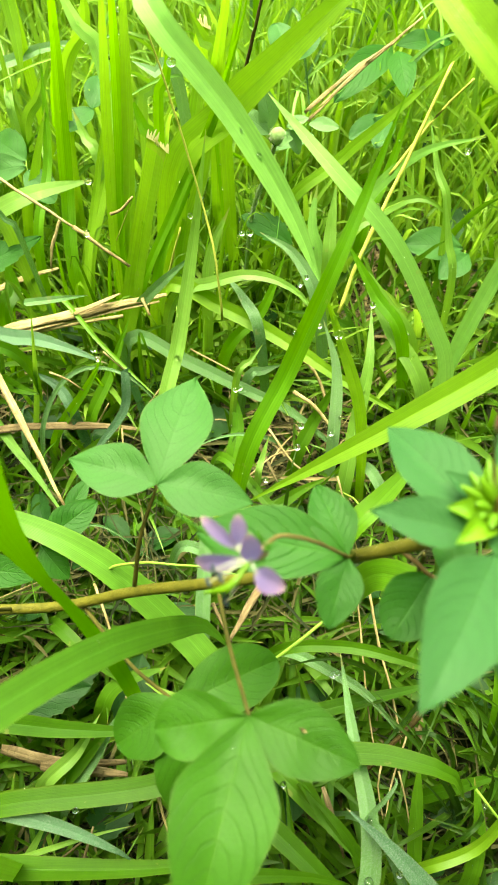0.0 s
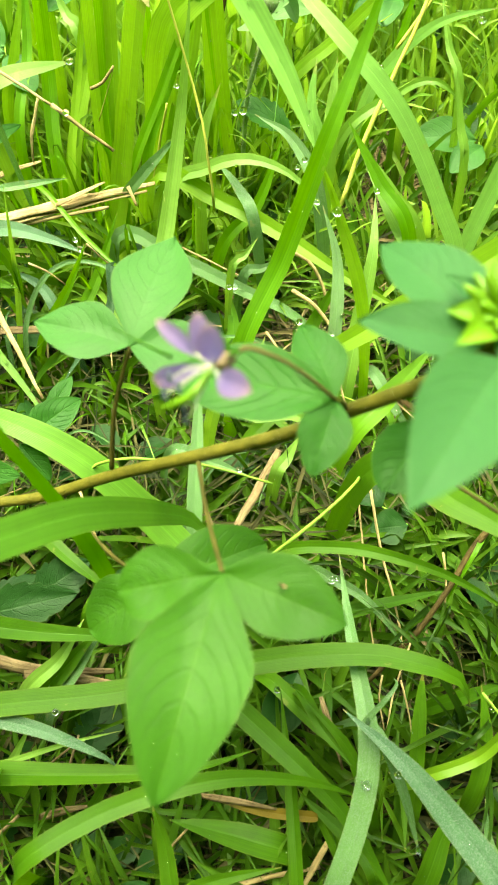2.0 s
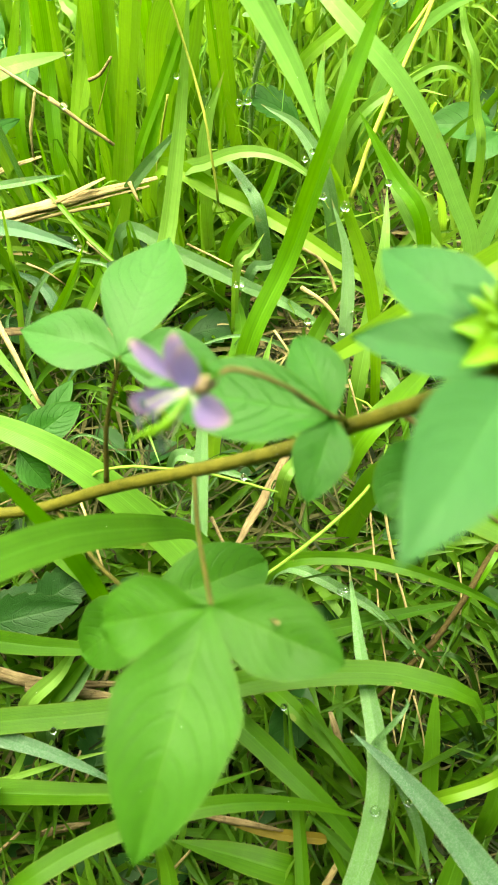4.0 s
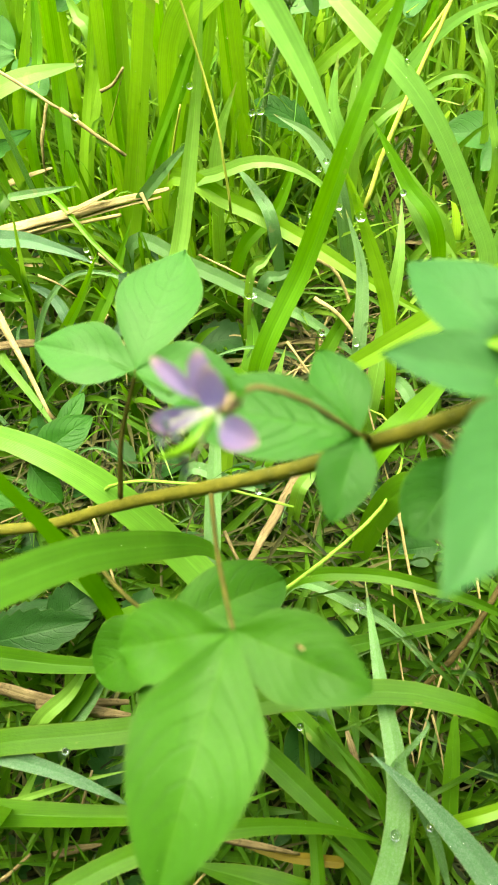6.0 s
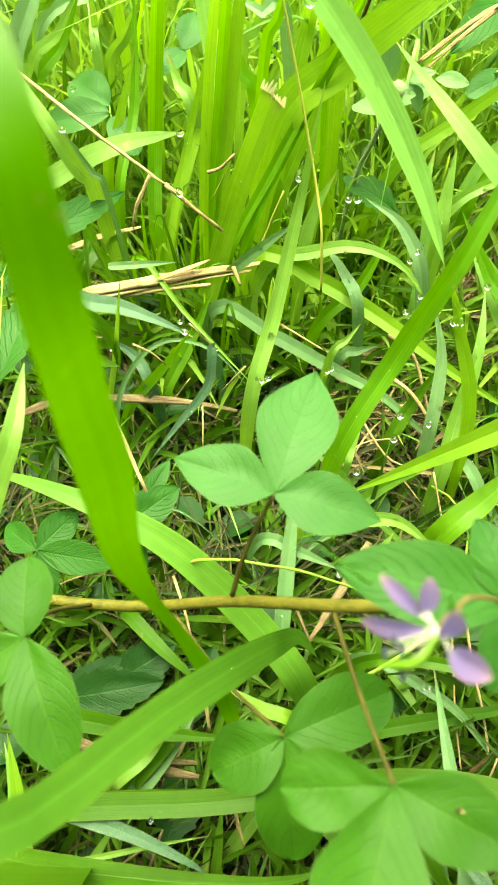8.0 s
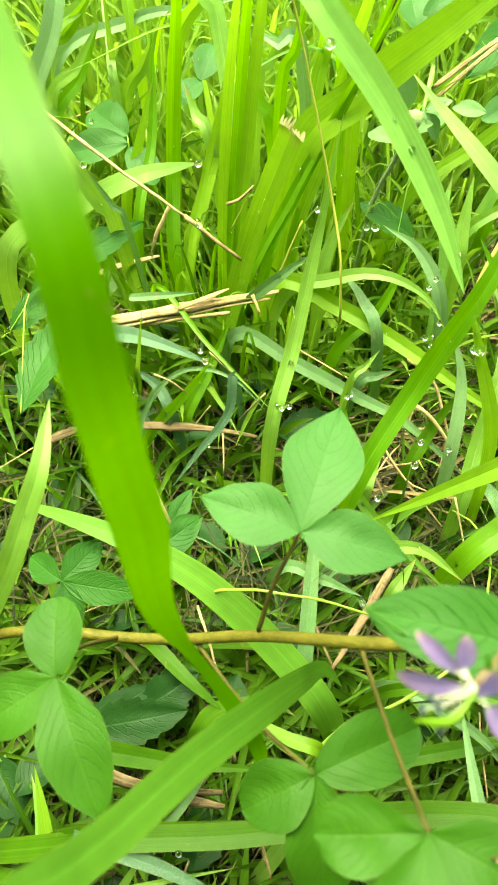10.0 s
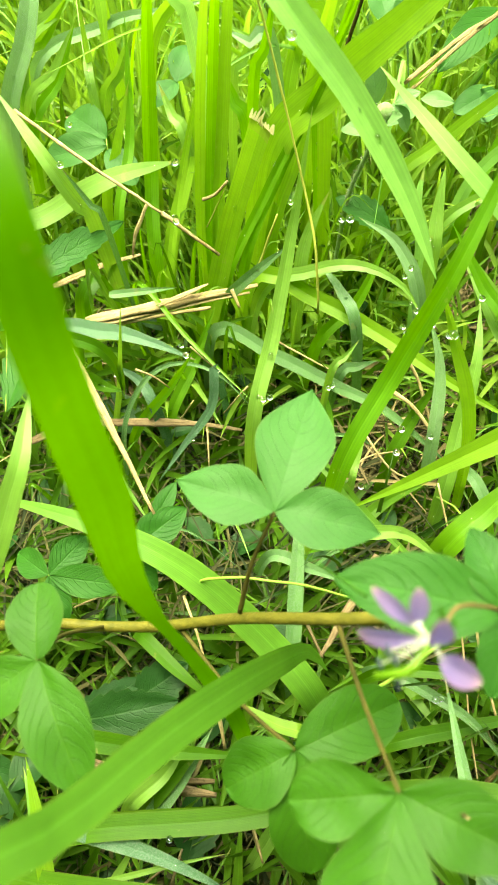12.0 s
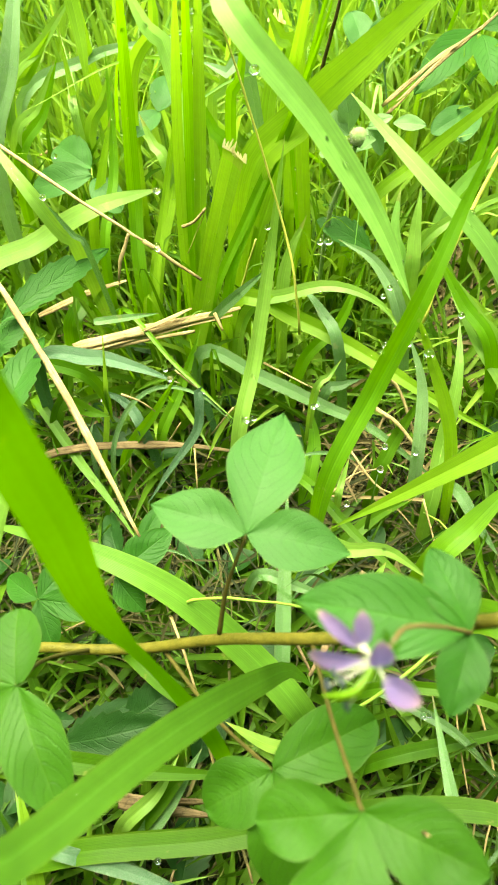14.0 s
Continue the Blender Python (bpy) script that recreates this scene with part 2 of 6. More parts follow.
MAT = {
    "bright": grass_material("grass_bright", (0.128, 0.275, 0.014), (0.215, 0.410, 0.024), (0.28, 0.53, 0.022), share=0.42, gloss=0.4, rough=0.45),
    "light": grass_material("grass_light", (0.185, 0.405, 0.080), (0.232, 0.485, 0.102), (0.33, 0.61, 0.115), share=0.38, gloss=0.3, rough=0.5),
    "dark": grass_material("grass_deep", (0.074, 0.215, 0.008), (0.135, 0.330, 0.014), (0.22, 0.50, 0.010), share=0.45, gloss=0.35, rough=0.45),
    "pale": grass_material("grass_pale", (0.125, 0.270, 0.035), (0.205, 0.395, 0.068), (0.26, 0.48, 0.030), share=0.40, gloss=0.4, rough=0.45),
    # used mostly in front; shade over the foreground is put into its colour
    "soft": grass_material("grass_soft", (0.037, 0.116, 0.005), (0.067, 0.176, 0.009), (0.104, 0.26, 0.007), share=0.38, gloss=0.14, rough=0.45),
    "blue": grass_material("grass_dewy", (0.062, 0.160, 0.040), (0.100, 0.230, 0.064), (0.12, 0.29, 0.038), share=0.30, rough=0.5, frost=0.30),
    "frosted": grass_material("grass_frosted", (0.042, 0.120, 0.048), (0.066, 0.160, 0.070), (0.06, 0.18, 0.05), share=0.25, rough=0.6, frost=0.30),
    "fore": grass_material("grass_smooth", (0.080, 0.220, 0.020), (0.115, 0.285, 0.032), (0.175, 0.41, 0.026), share=0.43, gloss=0.25),
    "near": grass_material("grass_young", (0.056, 0.182, 0.003), (0.075, 0.222, 0.004), (0.165, 0.43, 0.004), share=0.46, gloss=0.2),
    "field": grass_material("grass_field", (0.075, 0.190, 0.018), (0.285, 0.470, 0.062), (0.31, 0.54, 0.04), share=0.45, island=True, gloss=0.4, rough=0.45),
    # low grasses: a darker kind, with the shade down there painted in too
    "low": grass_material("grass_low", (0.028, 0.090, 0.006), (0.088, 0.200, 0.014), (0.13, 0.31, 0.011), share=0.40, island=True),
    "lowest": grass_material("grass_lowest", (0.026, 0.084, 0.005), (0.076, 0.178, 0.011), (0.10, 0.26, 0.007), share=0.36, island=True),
    # darkest copy of the grass; deep shade on the right is painted in
    "shade": grass_material("grass_shade_painted", (0.012, 0.045, 0.004), (0.036, 0.092, 0.007), (0.05, 0.13, 0.005), share=0.36),
    "leaf": leaf_material("leaf_fresh", (0.026, 0.096, 0.006), (0.040, 0.138, 0.009), (0.062, 0.170, 0.015), (0.075, 0.24, 0.009)),
    "leaf_mint": leaf_material("leaf_mint", (0.034, 0.116, 0.021), (0.050, 0.152, 0.030), (0.064, 0.18, 0.04), (0.068, 0.24, 0.028), bump=0.25),
    "leaf_deep": leaf_material("leaf_deep", (0.019, 0.088, 0.008), (0.031, 0.124, 0.013), (0.05, 0.165, 0.022), (0.042, 0.19, 0.007), share=0.28, bump=0.5),
    # dark green ground leaves, with shade near the soil put into the colour
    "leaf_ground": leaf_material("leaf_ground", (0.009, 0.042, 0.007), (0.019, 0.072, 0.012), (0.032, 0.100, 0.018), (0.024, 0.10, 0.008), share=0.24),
    "leaf_tip": leaf_material("leaf_tip", (0.035, 0.126, 0.034), (0.050, 0.160, 0.044), (0.060, 0.18, 0.044), (0.070, 0.23, 0.030), share=0.42, bump=0.42, count=8.0),
    "bud": plain_material("bud", (0.085, 0.22, 0.005), (0.14, 0.30, 0.007), 0.5, share=0.3, glow=(0.26, 0.42, 0.01)),
    "stem": plain_material("stem", (0.068, 0.068, 0.008), (0.124, 0.116, 0.016), 0.55, scale=260.0, bump=0.6),
    "stalk": plain_material("stalk", (0.045, 0.044, 0.008), (0.080, 0.070, 0.014), 0.65, scale=180.0),
    "flowerstalk": plain_material("flower_stalk", (0.115, 0.072, 0.026), (0.17, 0.112, 0.042), 0.6, scale=180.0),
    "calyx": plain_material("calyx", (0.13, 0.10, 0.05), (0.22, 0.16, 0.09), 0.6, scale=400.0),
    "hairbud": plain_material("hairy_bud", (0.150, 0.255, 0.080), (0.230, 0.340, 0.130), 0.7, scale=500.0),
    "pink": plain_material("pink_bud", (0.20, 0.10, 0.065), (0.30, 0.17, 0.11), 0.55),
    "fray": plain_material("fray", (0.50, 0.44, 0.20), (0.70, 0.64, 0.36), 0.7, share=0.5, glow=(0.8, 0.7, 0.35)),
    "straw": plain_material("straw", (0.23, 0.170, 0.072), (0.47, 0.375, 0.178), 0.65, scale=120.0, stripes=10.0),
    "oldstraw": plain_material("old_straw", (0.125, 0.092, 0.043), (0.26, 0.195, 0.100), 0.75, scale=120.0, stripes=10.0),
    "yellow": plain_material("yellow_stalk", (0.36, 0.40, 0.060), (0.46, 0.47, 0.100), 0.55),
    "brown": plain_material("brown_stalk", (0.034, 0.025, 0.007), (0.082, 0.060, 0.018), 0.7, scale=300.0, bump=0.9),
    "tendril": plain_material("tendril", (0.145, 0.265, 0.030), (0.205, 0.345, 0.050), 0.5),
    # litter; the shade between the blades is put into its dark end
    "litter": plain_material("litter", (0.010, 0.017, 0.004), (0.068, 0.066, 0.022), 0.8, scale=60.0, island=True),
    "thatch": plain_material("thatch", (0.030, 0.026, 0.009), (0.27, 0.215, 0.098), 0.8, scale=60.0, island=True),
    # near-black soil with the deep gaps' shade painted in
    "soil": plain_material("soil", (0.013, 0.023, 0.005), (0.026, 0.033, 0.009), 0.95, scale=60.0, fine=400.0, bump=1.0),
    "cream": plain_material("cream", (0.31, 0.32, 0.24), (0.42, 0.43, 0.33), 0.5),
    "anther": plain_material("anther", (0.03, 0.045, 0.055), (0.06, 0.08, 0.095), 0.6),
    "deadleaf": plain_material("dead_leaf", (0.035, 0.020, 0.004), (0.33, 0.235, 0.010), 0.6, scale=130.0),
    "dryblade": grass_material("grass_dry", (0.10, 0.085, 0.010), (0.21, 0.150, 0.018), (0.26, 0.19, 0.02), share=0.3),
    "leaf_hairy": leaf_material("leaf_hairy", (0.105, 0.215, 0.070), (0.150, 0.285, 0.100), (0.18, 0.32, 0.13), (0.15, 0.34, 0.07), bump=0.35),
    "silver": grass_material("grass_silver", (0.120, 0.250, 0.085), (0.175, 0.330, 0.125), (0.18, 0.36, 0.07), share=0.32, rough=0.5, frost=0.25),
    "petal": petal_material(),
}
wm, wnt, wb, wo = nodes_of("water")
wb.inputs["Base Color"].default_value = (1, 1, 1, 1)
wb.inputs["Roughness"].default_value = 0.0
wb.inputs["IOR"].default_value = 1.33
wb.inputs["Transmission Weight"].default_value = 1.0
MAT["water"] = wm

# ---- mesh builders ----
ORIGIN = {}
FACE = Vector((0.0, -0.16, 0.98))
# mean camera position; blades turn their upper side to it, to fit the view
MEAN_EYE = Vector((0.0, 0.02, 0.36))


def thing(name, at, label, category, group="", kind=""):
    e = new(name)
    e.location = at
    e.empty_display_size = 0.01
    ORIGIN[e] = Vector(at)
    return tagged(e, label, category, group, kind)


def mesh_object(name, verts, faces, uvs, material, parent=None, label=""):
    """Links one mesh; the verts are in the world, uvs one per vert."""
    top = ORIGIN.get(parent, Vector((0, 0, 0)))
    me = bpy.data.meshes.new(name)
    me.from_pydata([tuple(Vector(v) - top) for v in verts], [], faces)
    if uvs:
        layer = me.uv_layers.new(name="UVMap")
        for loop in me.loops:
            layer.data[loop.index].uv = uvs[loop.vertex_index]
    me.polygons.foreach_set("use_smooth", [True] * len(me.polygons))
    me.materials.append(material)
    ob = new(name, me)
    if parent is not None:
        ob.parent = parent
        ORIGIN[ob] = top
    if label:
        tagged(ob, label)
    return ob


def spline(points, n):
    """n + 1 evenly spaced places on a smooth curve through the points."""
    p = [Vector(q) for q in points]
    p = [p[0] * 2 - p[1]] + p + [p[-1] * 2 - p[-2]]
    dense = []
    for i in range(1, len(p) - 2):
        a, b, c, d = p[i - 1 : i + 3]
        for k in range(16):
            t = k / 16
            dense.append(0.5 * (2 * b + (c - a) * t + (2 * a - 5 * b + 4 * c - d) * t * t + (3 * b - a - 3 * c + d) * t ** 3))
    dense.append(p[-2])
    run = [0.0]
    for a, b in zip(dense, dense[1:]):
        run.append(run[-1] + (b - a).length)
    out, j = [], 0
    for i in range(n + 1):
        want = run[-1] * i / n
        while j < len(run) - 2 and run[j + 1] < want:
            j += 1
        f = (want - run[j]) / max(1e-9, run[j + 1] - run[j])
        out.append(dense[j].lerp(dense[j + 1], min(1, max(0, f))))
    return out


def tangents(line):
    return [(line[min(i + 1, len(line) - 1)] - line[max(i - 1, 0)]).normalized() for i in range(len(line))]


def ribbon(line, widths, face, fold=0.12, thick=0.0, twist=0.0, wave=0.0, seed=0):
    """A folded strip along a line: verts, faces, uvs. thick: how deep a stiff one is; a leaf is a single sheet, so that light comes through."""
    across = (-1.0, -0.09, 0.0, 0.09, 1.0)
    verts, faces, uvs = [], [], []
    tans = tangents(line)
    n = len(line)
    for i, (c, t, w) in enumerate(zip(line, tans, widths)):
        side = t.cross(face)
        side.normalize()
        side.rotate(Matrix.Rotation(twist * i / n, 3, t))
        up = side.cross(t).normalized()
        s = i / (n - 1)
        ripple = wave * w * noise.noise((s * 9.0, seed * 3.7, 0.0))
        for u in across:
            edge = 1.0 + 0.03 * noise.noise((s * 40.0, u * 2.0 + seed, 1.0))
            verts.append(c + side * (u * edge * w / 2) + up * (fold * w * abs(u) + ripple * u))
            uvs.append((0.5 + u / 2, s))
        for u in across[1:4] if thick else ():
            verts.append(c + side * (u * w / 2) + up * (fold * w * abs(u) + ripple * u - thick))
            uvs.append((0.5 + u / 2, s))
    if not thick:
        return verts, [(i * 5 + k, i * 5 + k + 1, i * 5 + k + 6, i * 5 + k + 5) for i in range(n - 1) for k in range(4)], uvs
    ring = (0, 1, 2, 3, 4, 7, 6, 5)
    for i in range(n - 1):
        for k in range(8):
            a, b = ring[k], ring[(k + 1) % 8]
            faces.append((i * 8 + a, i * 8 + b, (i + 1) * 8 + b, (i + 1) * 8 + a))
    faces.append(tuple(ring[::-1]))
    faces.append(tuple((n - 1) * 8 + a for a in ring))
    return verts, faces, uvs


def tube(line, radii, sides=8):
    verts, faces, uvs = [], [], []
    tans = tangents(line)
    ref = Vector((0.3, 0.2, 0.9)).normalized()
    for i, (c, t, r) in enumerate(zip(line, tans, radii)):
        x = t.cross(ref if abs(t.dot(ref)) < 0.95 else Vector((1, 0, 0))).normalized()
        y = t.cross(x)
        for k in range(sides):
            a = 2 * math.pi * k / sides
            verts.append(c + (x * math.cos(a) + y * math.sin(a)) * r)
            uvs.append((k / sides, i / (len(line) - 1)))
    for i in range(len(line) - 1):
        for k in range(sides):
            j = (k + 1) % sides
            faces.append((i * sides + k, i * sides + j, (i + 1) * sides + j, (i + 1) * sides + k))
    faces.append(tuple(range(sides))[::-1])
    faces.append(tuple((len(line) - 1) * sides + k for k in range(sides)))
    return verts, faces, uvs


# where a leaf is widest, and how full it is below and above that
FORMS = {"ovate": (0.46, 0.9, 0.72), "young": (0.42, 0.9, 0.95), "rhomb": (0.50, 1.1, 1.08), "large": (0.47, 1.1, 0.85), "obovate": (0.60, 1.15, 0.5), "round": (0.52, 0.62, 0.5), "lance": (0.45, 0.9, 0.95), "petal": (0.55, 0.8, 0.55)}


def leaf_shape(base, tip, width, face, form="ovate", droop=0.12, cup=0.16, teeth=0, quilt=1.0, seed=0, rows=44, cols=12):
    """A broad leaf blade with a midrib trough, quilted between its side veins; a single sheet, so that light comes through."""
    rows = max(rows, 44) if teeth else rows
    base, tip = Vector(base), Vector(tip)
    along = tip - base
    length = along.length
    t = along.normalized()
    side = t.cross(face).normalized()
    up = side.cross(t).normalized()
    verts, faces, uvs = [], [], []
    for i in range(rows + 1):
        s = i / rows
        top, rise, fall = FORMS[form]
        prof = math.sin(math.pi / 2 * s / top) ** rise if s < top else math.cos(math.pi / 2 * (s - top) / (1 - top)) ** fall
        prof = max(prof, 0.02)
        if teeth:
            prof *= 0.86 + 0.20 * ((s * teeth) % 1.0)
        prof *= 1 + 0.05 * noise.noise((s * 6, seed * 1.3, 2.0))
        bend = up * (-droop * length * (s * s) + droop * length * 0.45 * math.sin(math.pi * s))
        for j in range(cols + 1):
            u = 2 * j / cols - 1
            vein = math.cos(2 * math.pi * 8 * (s - 0.37 * abs(u) ** 1.5))
            h = cup * width * prof * abs(u) ** 1.3 - 0.0050 * width * quilt * vein * (1 - abs(u)) * min(1, 4 * abs(u)) * prof * 2
            h += 0.05 * width * noise.noise((s * 3, u * 1.5 + seed, seed * 0.7))
            verts.append(base + t * (length * s) + side * (u * prof * width / 2) + up * h + bend)
            uvs.append((0.5 + u / 2, s))
    w = cols + 1
    for i in range(rows):
        for j in range(cols):
            faces.append((i * w + j, i * w + j + 1, (i + 1) * w + j + 1, (i + 1) * w + j))
    return verts, faces, uvs


# ---- ground ----
def build_ground():
    n, half = 120, 60.0
    verts, faces = [], []
    for i in range(n + 1):
        for j in range(n + 1):
            a, b = 2 * i / n - 1, 2 * j / n - 1
            x, y = half * a * abs(a) ** 3, half * b * abs(b) ** 3 + 0.15
            z = 0.012 * noise.noise((x * 14, y * 14, 0)) + 0.004 * noise.noise((x * 60, y * 60, 3))
            verts.append((x, y, z))
    for i in range(n):
        for j in range(n):
            a = i * (n + 1) + j
            faces.append((a, a + n + 1, a + n + 2, a + 1))
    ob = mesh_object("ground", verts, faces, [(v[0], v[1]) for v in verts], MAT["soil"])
    tagged(ob, "dark soil under grass and straw litter, shade put into its colour", "ground", kind="structure")


build_ground()

rng = np.random.default_rng(7)


def limit(x, y):
    """How high the loose grass may stand at a place of the plan."""
    if y < 0.12:
        return 0.050
    if y < 0.22:
        return 0.045 + (y - 0.12) * 0.35
    if y < 0.32:
        return 0.080 + (y - 0.22) * 0.5
    return min(0.20, 0.13 + (y - 0.32) * 0.5)


# worn places where thatch shows between the blades
BARE = ((0.089, 0.304, 0.045), (0.083, 0.275, 0.024), (-0.117, 0.247, 0.030), (0.026, 0.197, 0.026), (-0.020, 0.215, 0.018), (0.079, 0.296, 0.034), (0.064, 0.271, 0.022))

# grass is thinned here to darken the spots, standing in for a shaded hollow
HOLLOW = ((0.099, 0.046, 0.026), (0.102, 0.025, 0.024))


def strands(count, xr, yr, kind):
    """Many thin blades or straws as one sheet of geometry."""
    verts, faces, uvs = [], [], []
    for _ in range(count):
        x, y = rng.uniform(*xr), rng.uniform(*yr)
        if kind == "far":
            # densest round the clearing, and thinning out far away
            turn, out = rng.uniform(0, 2 * math.pi), 0.35 + 7.0 * rng.uniform(0, 1) ** 2.2
            x, y = out * math.cos(turn), 0.25 + out * math.sin(turn)
            if (x / 0.36) ** 2 + ((y - 0.28) / 0.44) ** 2 < 1.0:
                continue
        elif kind == "tall":
            # added out of view, behind and beside the plant, to block light
            turn, out = rng.uniform(-1.12, 0.12) * math.pi, 0.27 + abs(rng.normal(0, 0.22))
            x, y = out * math.cos(turn), 0.06 + out * math.sin(turn)
        elif kind == "grass" and yr[1] > 0.5:
            x, y = rng.normal(0, 0.21), 0.22 + abs(rng.normal(0, 0.26))
        if kind in ("grass", "litter") and any((x - a) ** 2 + (y - b) ** 2 < c * c for a, b, c in HOLLOW) and rng.uniform(0, 1) < 0.85:
            continue
        az = rng.uniform(0, 2 * math.pi)
        lead = Vector((math.cos(az), math.sin(az), 0))
        if kind == "far":
            h = rng.uniform(0.14, 0.36)
            reach, w, segs = h * rng.uniform(0.1, 0.7), rng.uniform(0.006, 0.012) * (1 + 0.8 * out), 4
            a, b, c = Vector((x, y, -0.01)), Vector((x, y, h * 0.7)) + lead * reach * 0.3, Vector((x, y, h)) + lead * reach
        elif kind == "tall":
            h = rng.uniform(0.45, 0.90) if y < -0.10 else rng.uniform(0.2, 0.45)
            reach, w, segs = h * rng.uniform(0.05, 0.25), rng.uniform(0.004, 0.009), 7
            if y < -0.10 and rng.uniform(0, 1) < 0.6:
                # the tallest arch over the plant, above the view, to shade the foreground
                lead = Vector((0.06 - x, 0.02 - y, 0)).normalized()
                reach, w = h * rng.uniform(0.3, 0.6), w * 1.4
            a, b, c = Vector((x, y, -0.004)), Vector((x, y, h * 0.7)) + lead * reach * 0.3, Vector((x, y, h)) + lead * reach
        elif kind == "grass":
            if any((x - a) ** 2 + (y - b) ** 2 < c * c for a, b, c in BARE) and rng.uniform(0, 1) < 0.7:
                continue
            if y < 0.26:
                h = limit(x, y) * rng.uniform(0.45, 1.0)
                reach, w = h * (rng.uniform(0.3, 1.5) if y < 0.15 else rng.uniform(0.1, 0.9)), rng.uniform(0.0012, 0.0052)
            else:
                h = limit(x, y) * rng.uniform(0.55, 1.0)
                reach, w = h * rng.uniform(0.05, 0.5), rng.uniform(0.0014, 0.0046)
            a, b, c = Vector((x, y, -0.004)), Vector((x, y, h * 0.75)) + lead * reach * 0.35, Vector((x, y, h * rng.uniform(0.65, 1.0))) + lead * reach
            segs = 7
        else:
            # matted: neighbours lie much the same way
            az = 4.0 * noise.noise((x * 22, y * 22, 7.0)) + rng.normal(0, 0.55)
            lead = Vector((math.cos(az), math.sin(az), 0))
            ln, w = rng.uniform(0.010, 0.040) if rng.uniform(0, 1) < 0.85 else rng.uniform(0.03, 0.08), rng.choice((0.0004, 0.0005, 0.0007, 0.0010, 0.0016))
            z = rng.uniform(0.002, 0.022) if y < 0.10 else rng.uniform(0.003, 0.042)
            a = Vector((x, y, z))
            b = a + lead * ln * 0.5 + Vector((0, 0, rng.uniform(-0.004, 0.010)))
            c = a + lead * ln + Vector((rng.uniform(-0.01, 0.01), rng.uniform(-0.01, 0.01), rng.uniform(-0.006, 0.008)))
            segs = 4
        spots = [a * (1 - s) ** 2 + b * 2 * s * (1 - s) + c * s * s for s in (0.2, 0.35, 0.5, 0.6, 0.7, 0.8, 0.9, 1.0)]
        if kind in ("tall", "far") and any(0.08 < p.z < 0.42 and (p.x / 0.22) ** 2 + ((p.y - 0.06) / 0.22) ** 2 < 1.0 for p in spots):
            # blades that would stand in the camera's view are skipped
            continue
        face = Vector((rng.uniform(-0.6, 0.6), rng.uniform(-0.9, 0.1), 0.8))
        base = len(verts)
        for i in range(segs + 1):
            s = i / segs
            p = a * (1 - s) ** 2 + b * 2 * s * (1 - s) + c * s * s
            t = ((b - a) * (1 - s) + (c - b) * s).normalized()
            side = t.cross(face).normalized()
            ww = w * ((0.75 + 0.5 * s) * (1 - s ** 3) if kind != "litter" else 1.0 - 0.9 * abs(2 * s - 1) ** 2) / 2 + 0.0001
            up = side.cross(t)
            verts += [p - side * ww, p - up * ww * 0.35, p + side * ww]
            uvs += [(0.0, s), (0.5, s), (1.0, s)]
            if i:
                o = base + 3 * (i - 1)
                faces += [(o, o + 1, o + 4, o + 3), (o + 1, o + 2, o + 5, o + 4)]
    return verts, faces, uvs


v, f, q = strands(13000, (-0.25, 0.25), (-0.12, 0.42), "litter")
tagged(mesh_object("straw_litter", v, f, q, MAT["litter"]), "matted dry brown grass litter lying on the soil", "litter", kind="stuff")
verts, faces, uvs = [], [], []
for a, b, c in BARE:
    v, f, q = strands(int(300000 * c * c), (a - c, a + c), (b - c, b + c), "litter")
    faces += [tuple(i + len(verts) for i in g) for g in f]
    verts += v
    uvs += q
tagged(mesh_object("dry_thatch", verts, faces, uvs, MAT["thatch"]), "tangled tan dry thatch showing between grass blades", "thatch", kind="stuff")
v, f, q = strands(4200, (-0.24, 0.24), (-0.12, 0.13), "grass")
tagged(mesh_object("lowest_grass", v, f, q, MAT["lowest"]), "dull dark green low grass with shade painted into its colour", "grass", kind="stuff")
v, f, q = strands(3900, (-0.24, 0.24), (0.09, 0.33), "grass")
tagged(mesh_object("low_grass", v, f, q, MAT["low"]), "low green grass under the plant, darkened in place of shade", "grass", kind="stuff")
v, f, q = strands(6500, (-0.42, 0.42), (0.22, 0.85), "grass")
tagged(mesh_object("meadow_grass", v, f, q, MAT["field"]), "dense fresh green meadow grass growing from the soil", "grass", kind="stuff")
# unseen grass, put there only to darken the foreground
v, f, q = strands(9000, (0, 0), (0, 0), "tall")
tagged(mesh_object("tall_meadow_grass", v, f, q, MAT["field"]), "unseen tall grass added to block sky light over the foreground", "grass", kind="stuff")
v, f, q = strands(52000, (0, 0), (0, 0), "far")
tagged(mesh_object("far_meadow_grass", v, f, q, MAT["field"]), "wide green meadow that goes on all round", "grass", kind="stuff")


def ground_weeds():
    verts, faces, uvs = [], [], []
    for k in range(240):
        x, y = rng.uniform(-0.26, 0.26), rng.uniform(-0.08, 0.62)
        z = rng.uniform(0.012, 0.035) + (0.014 if y > 0.11 else 0.0) + max(0, y - 0.2) * 0.12
        az, ln = rng.uniform(0, 2 * math.pi), rng.uniform(0.014, 0.032)
        b = Vector((x, y, z))
        tip = b + Vector((math.cos(az) * ln, math.sin(az) * ln, rng.uniform(-0.004, 0.006)))
        vv, ff, qq = leaf_shape(b, tip, ln * rng.uniform(0.45, 0.7), Vector((rng.uniform(-0.4, 0.4), rng.uniform(-0.5, 0.3), 1)), "ovate", teeth=6 if k % 2 else 0, seed=k, rows=10, cols=4)
        o = len(verts)
        verts += vv
        faces += [tuple(i + o for i in g) for g in ff]
        uvs += qq
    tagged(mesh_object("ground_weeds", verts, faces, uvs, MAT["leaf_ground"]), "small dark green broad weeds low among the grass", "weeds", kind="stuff")


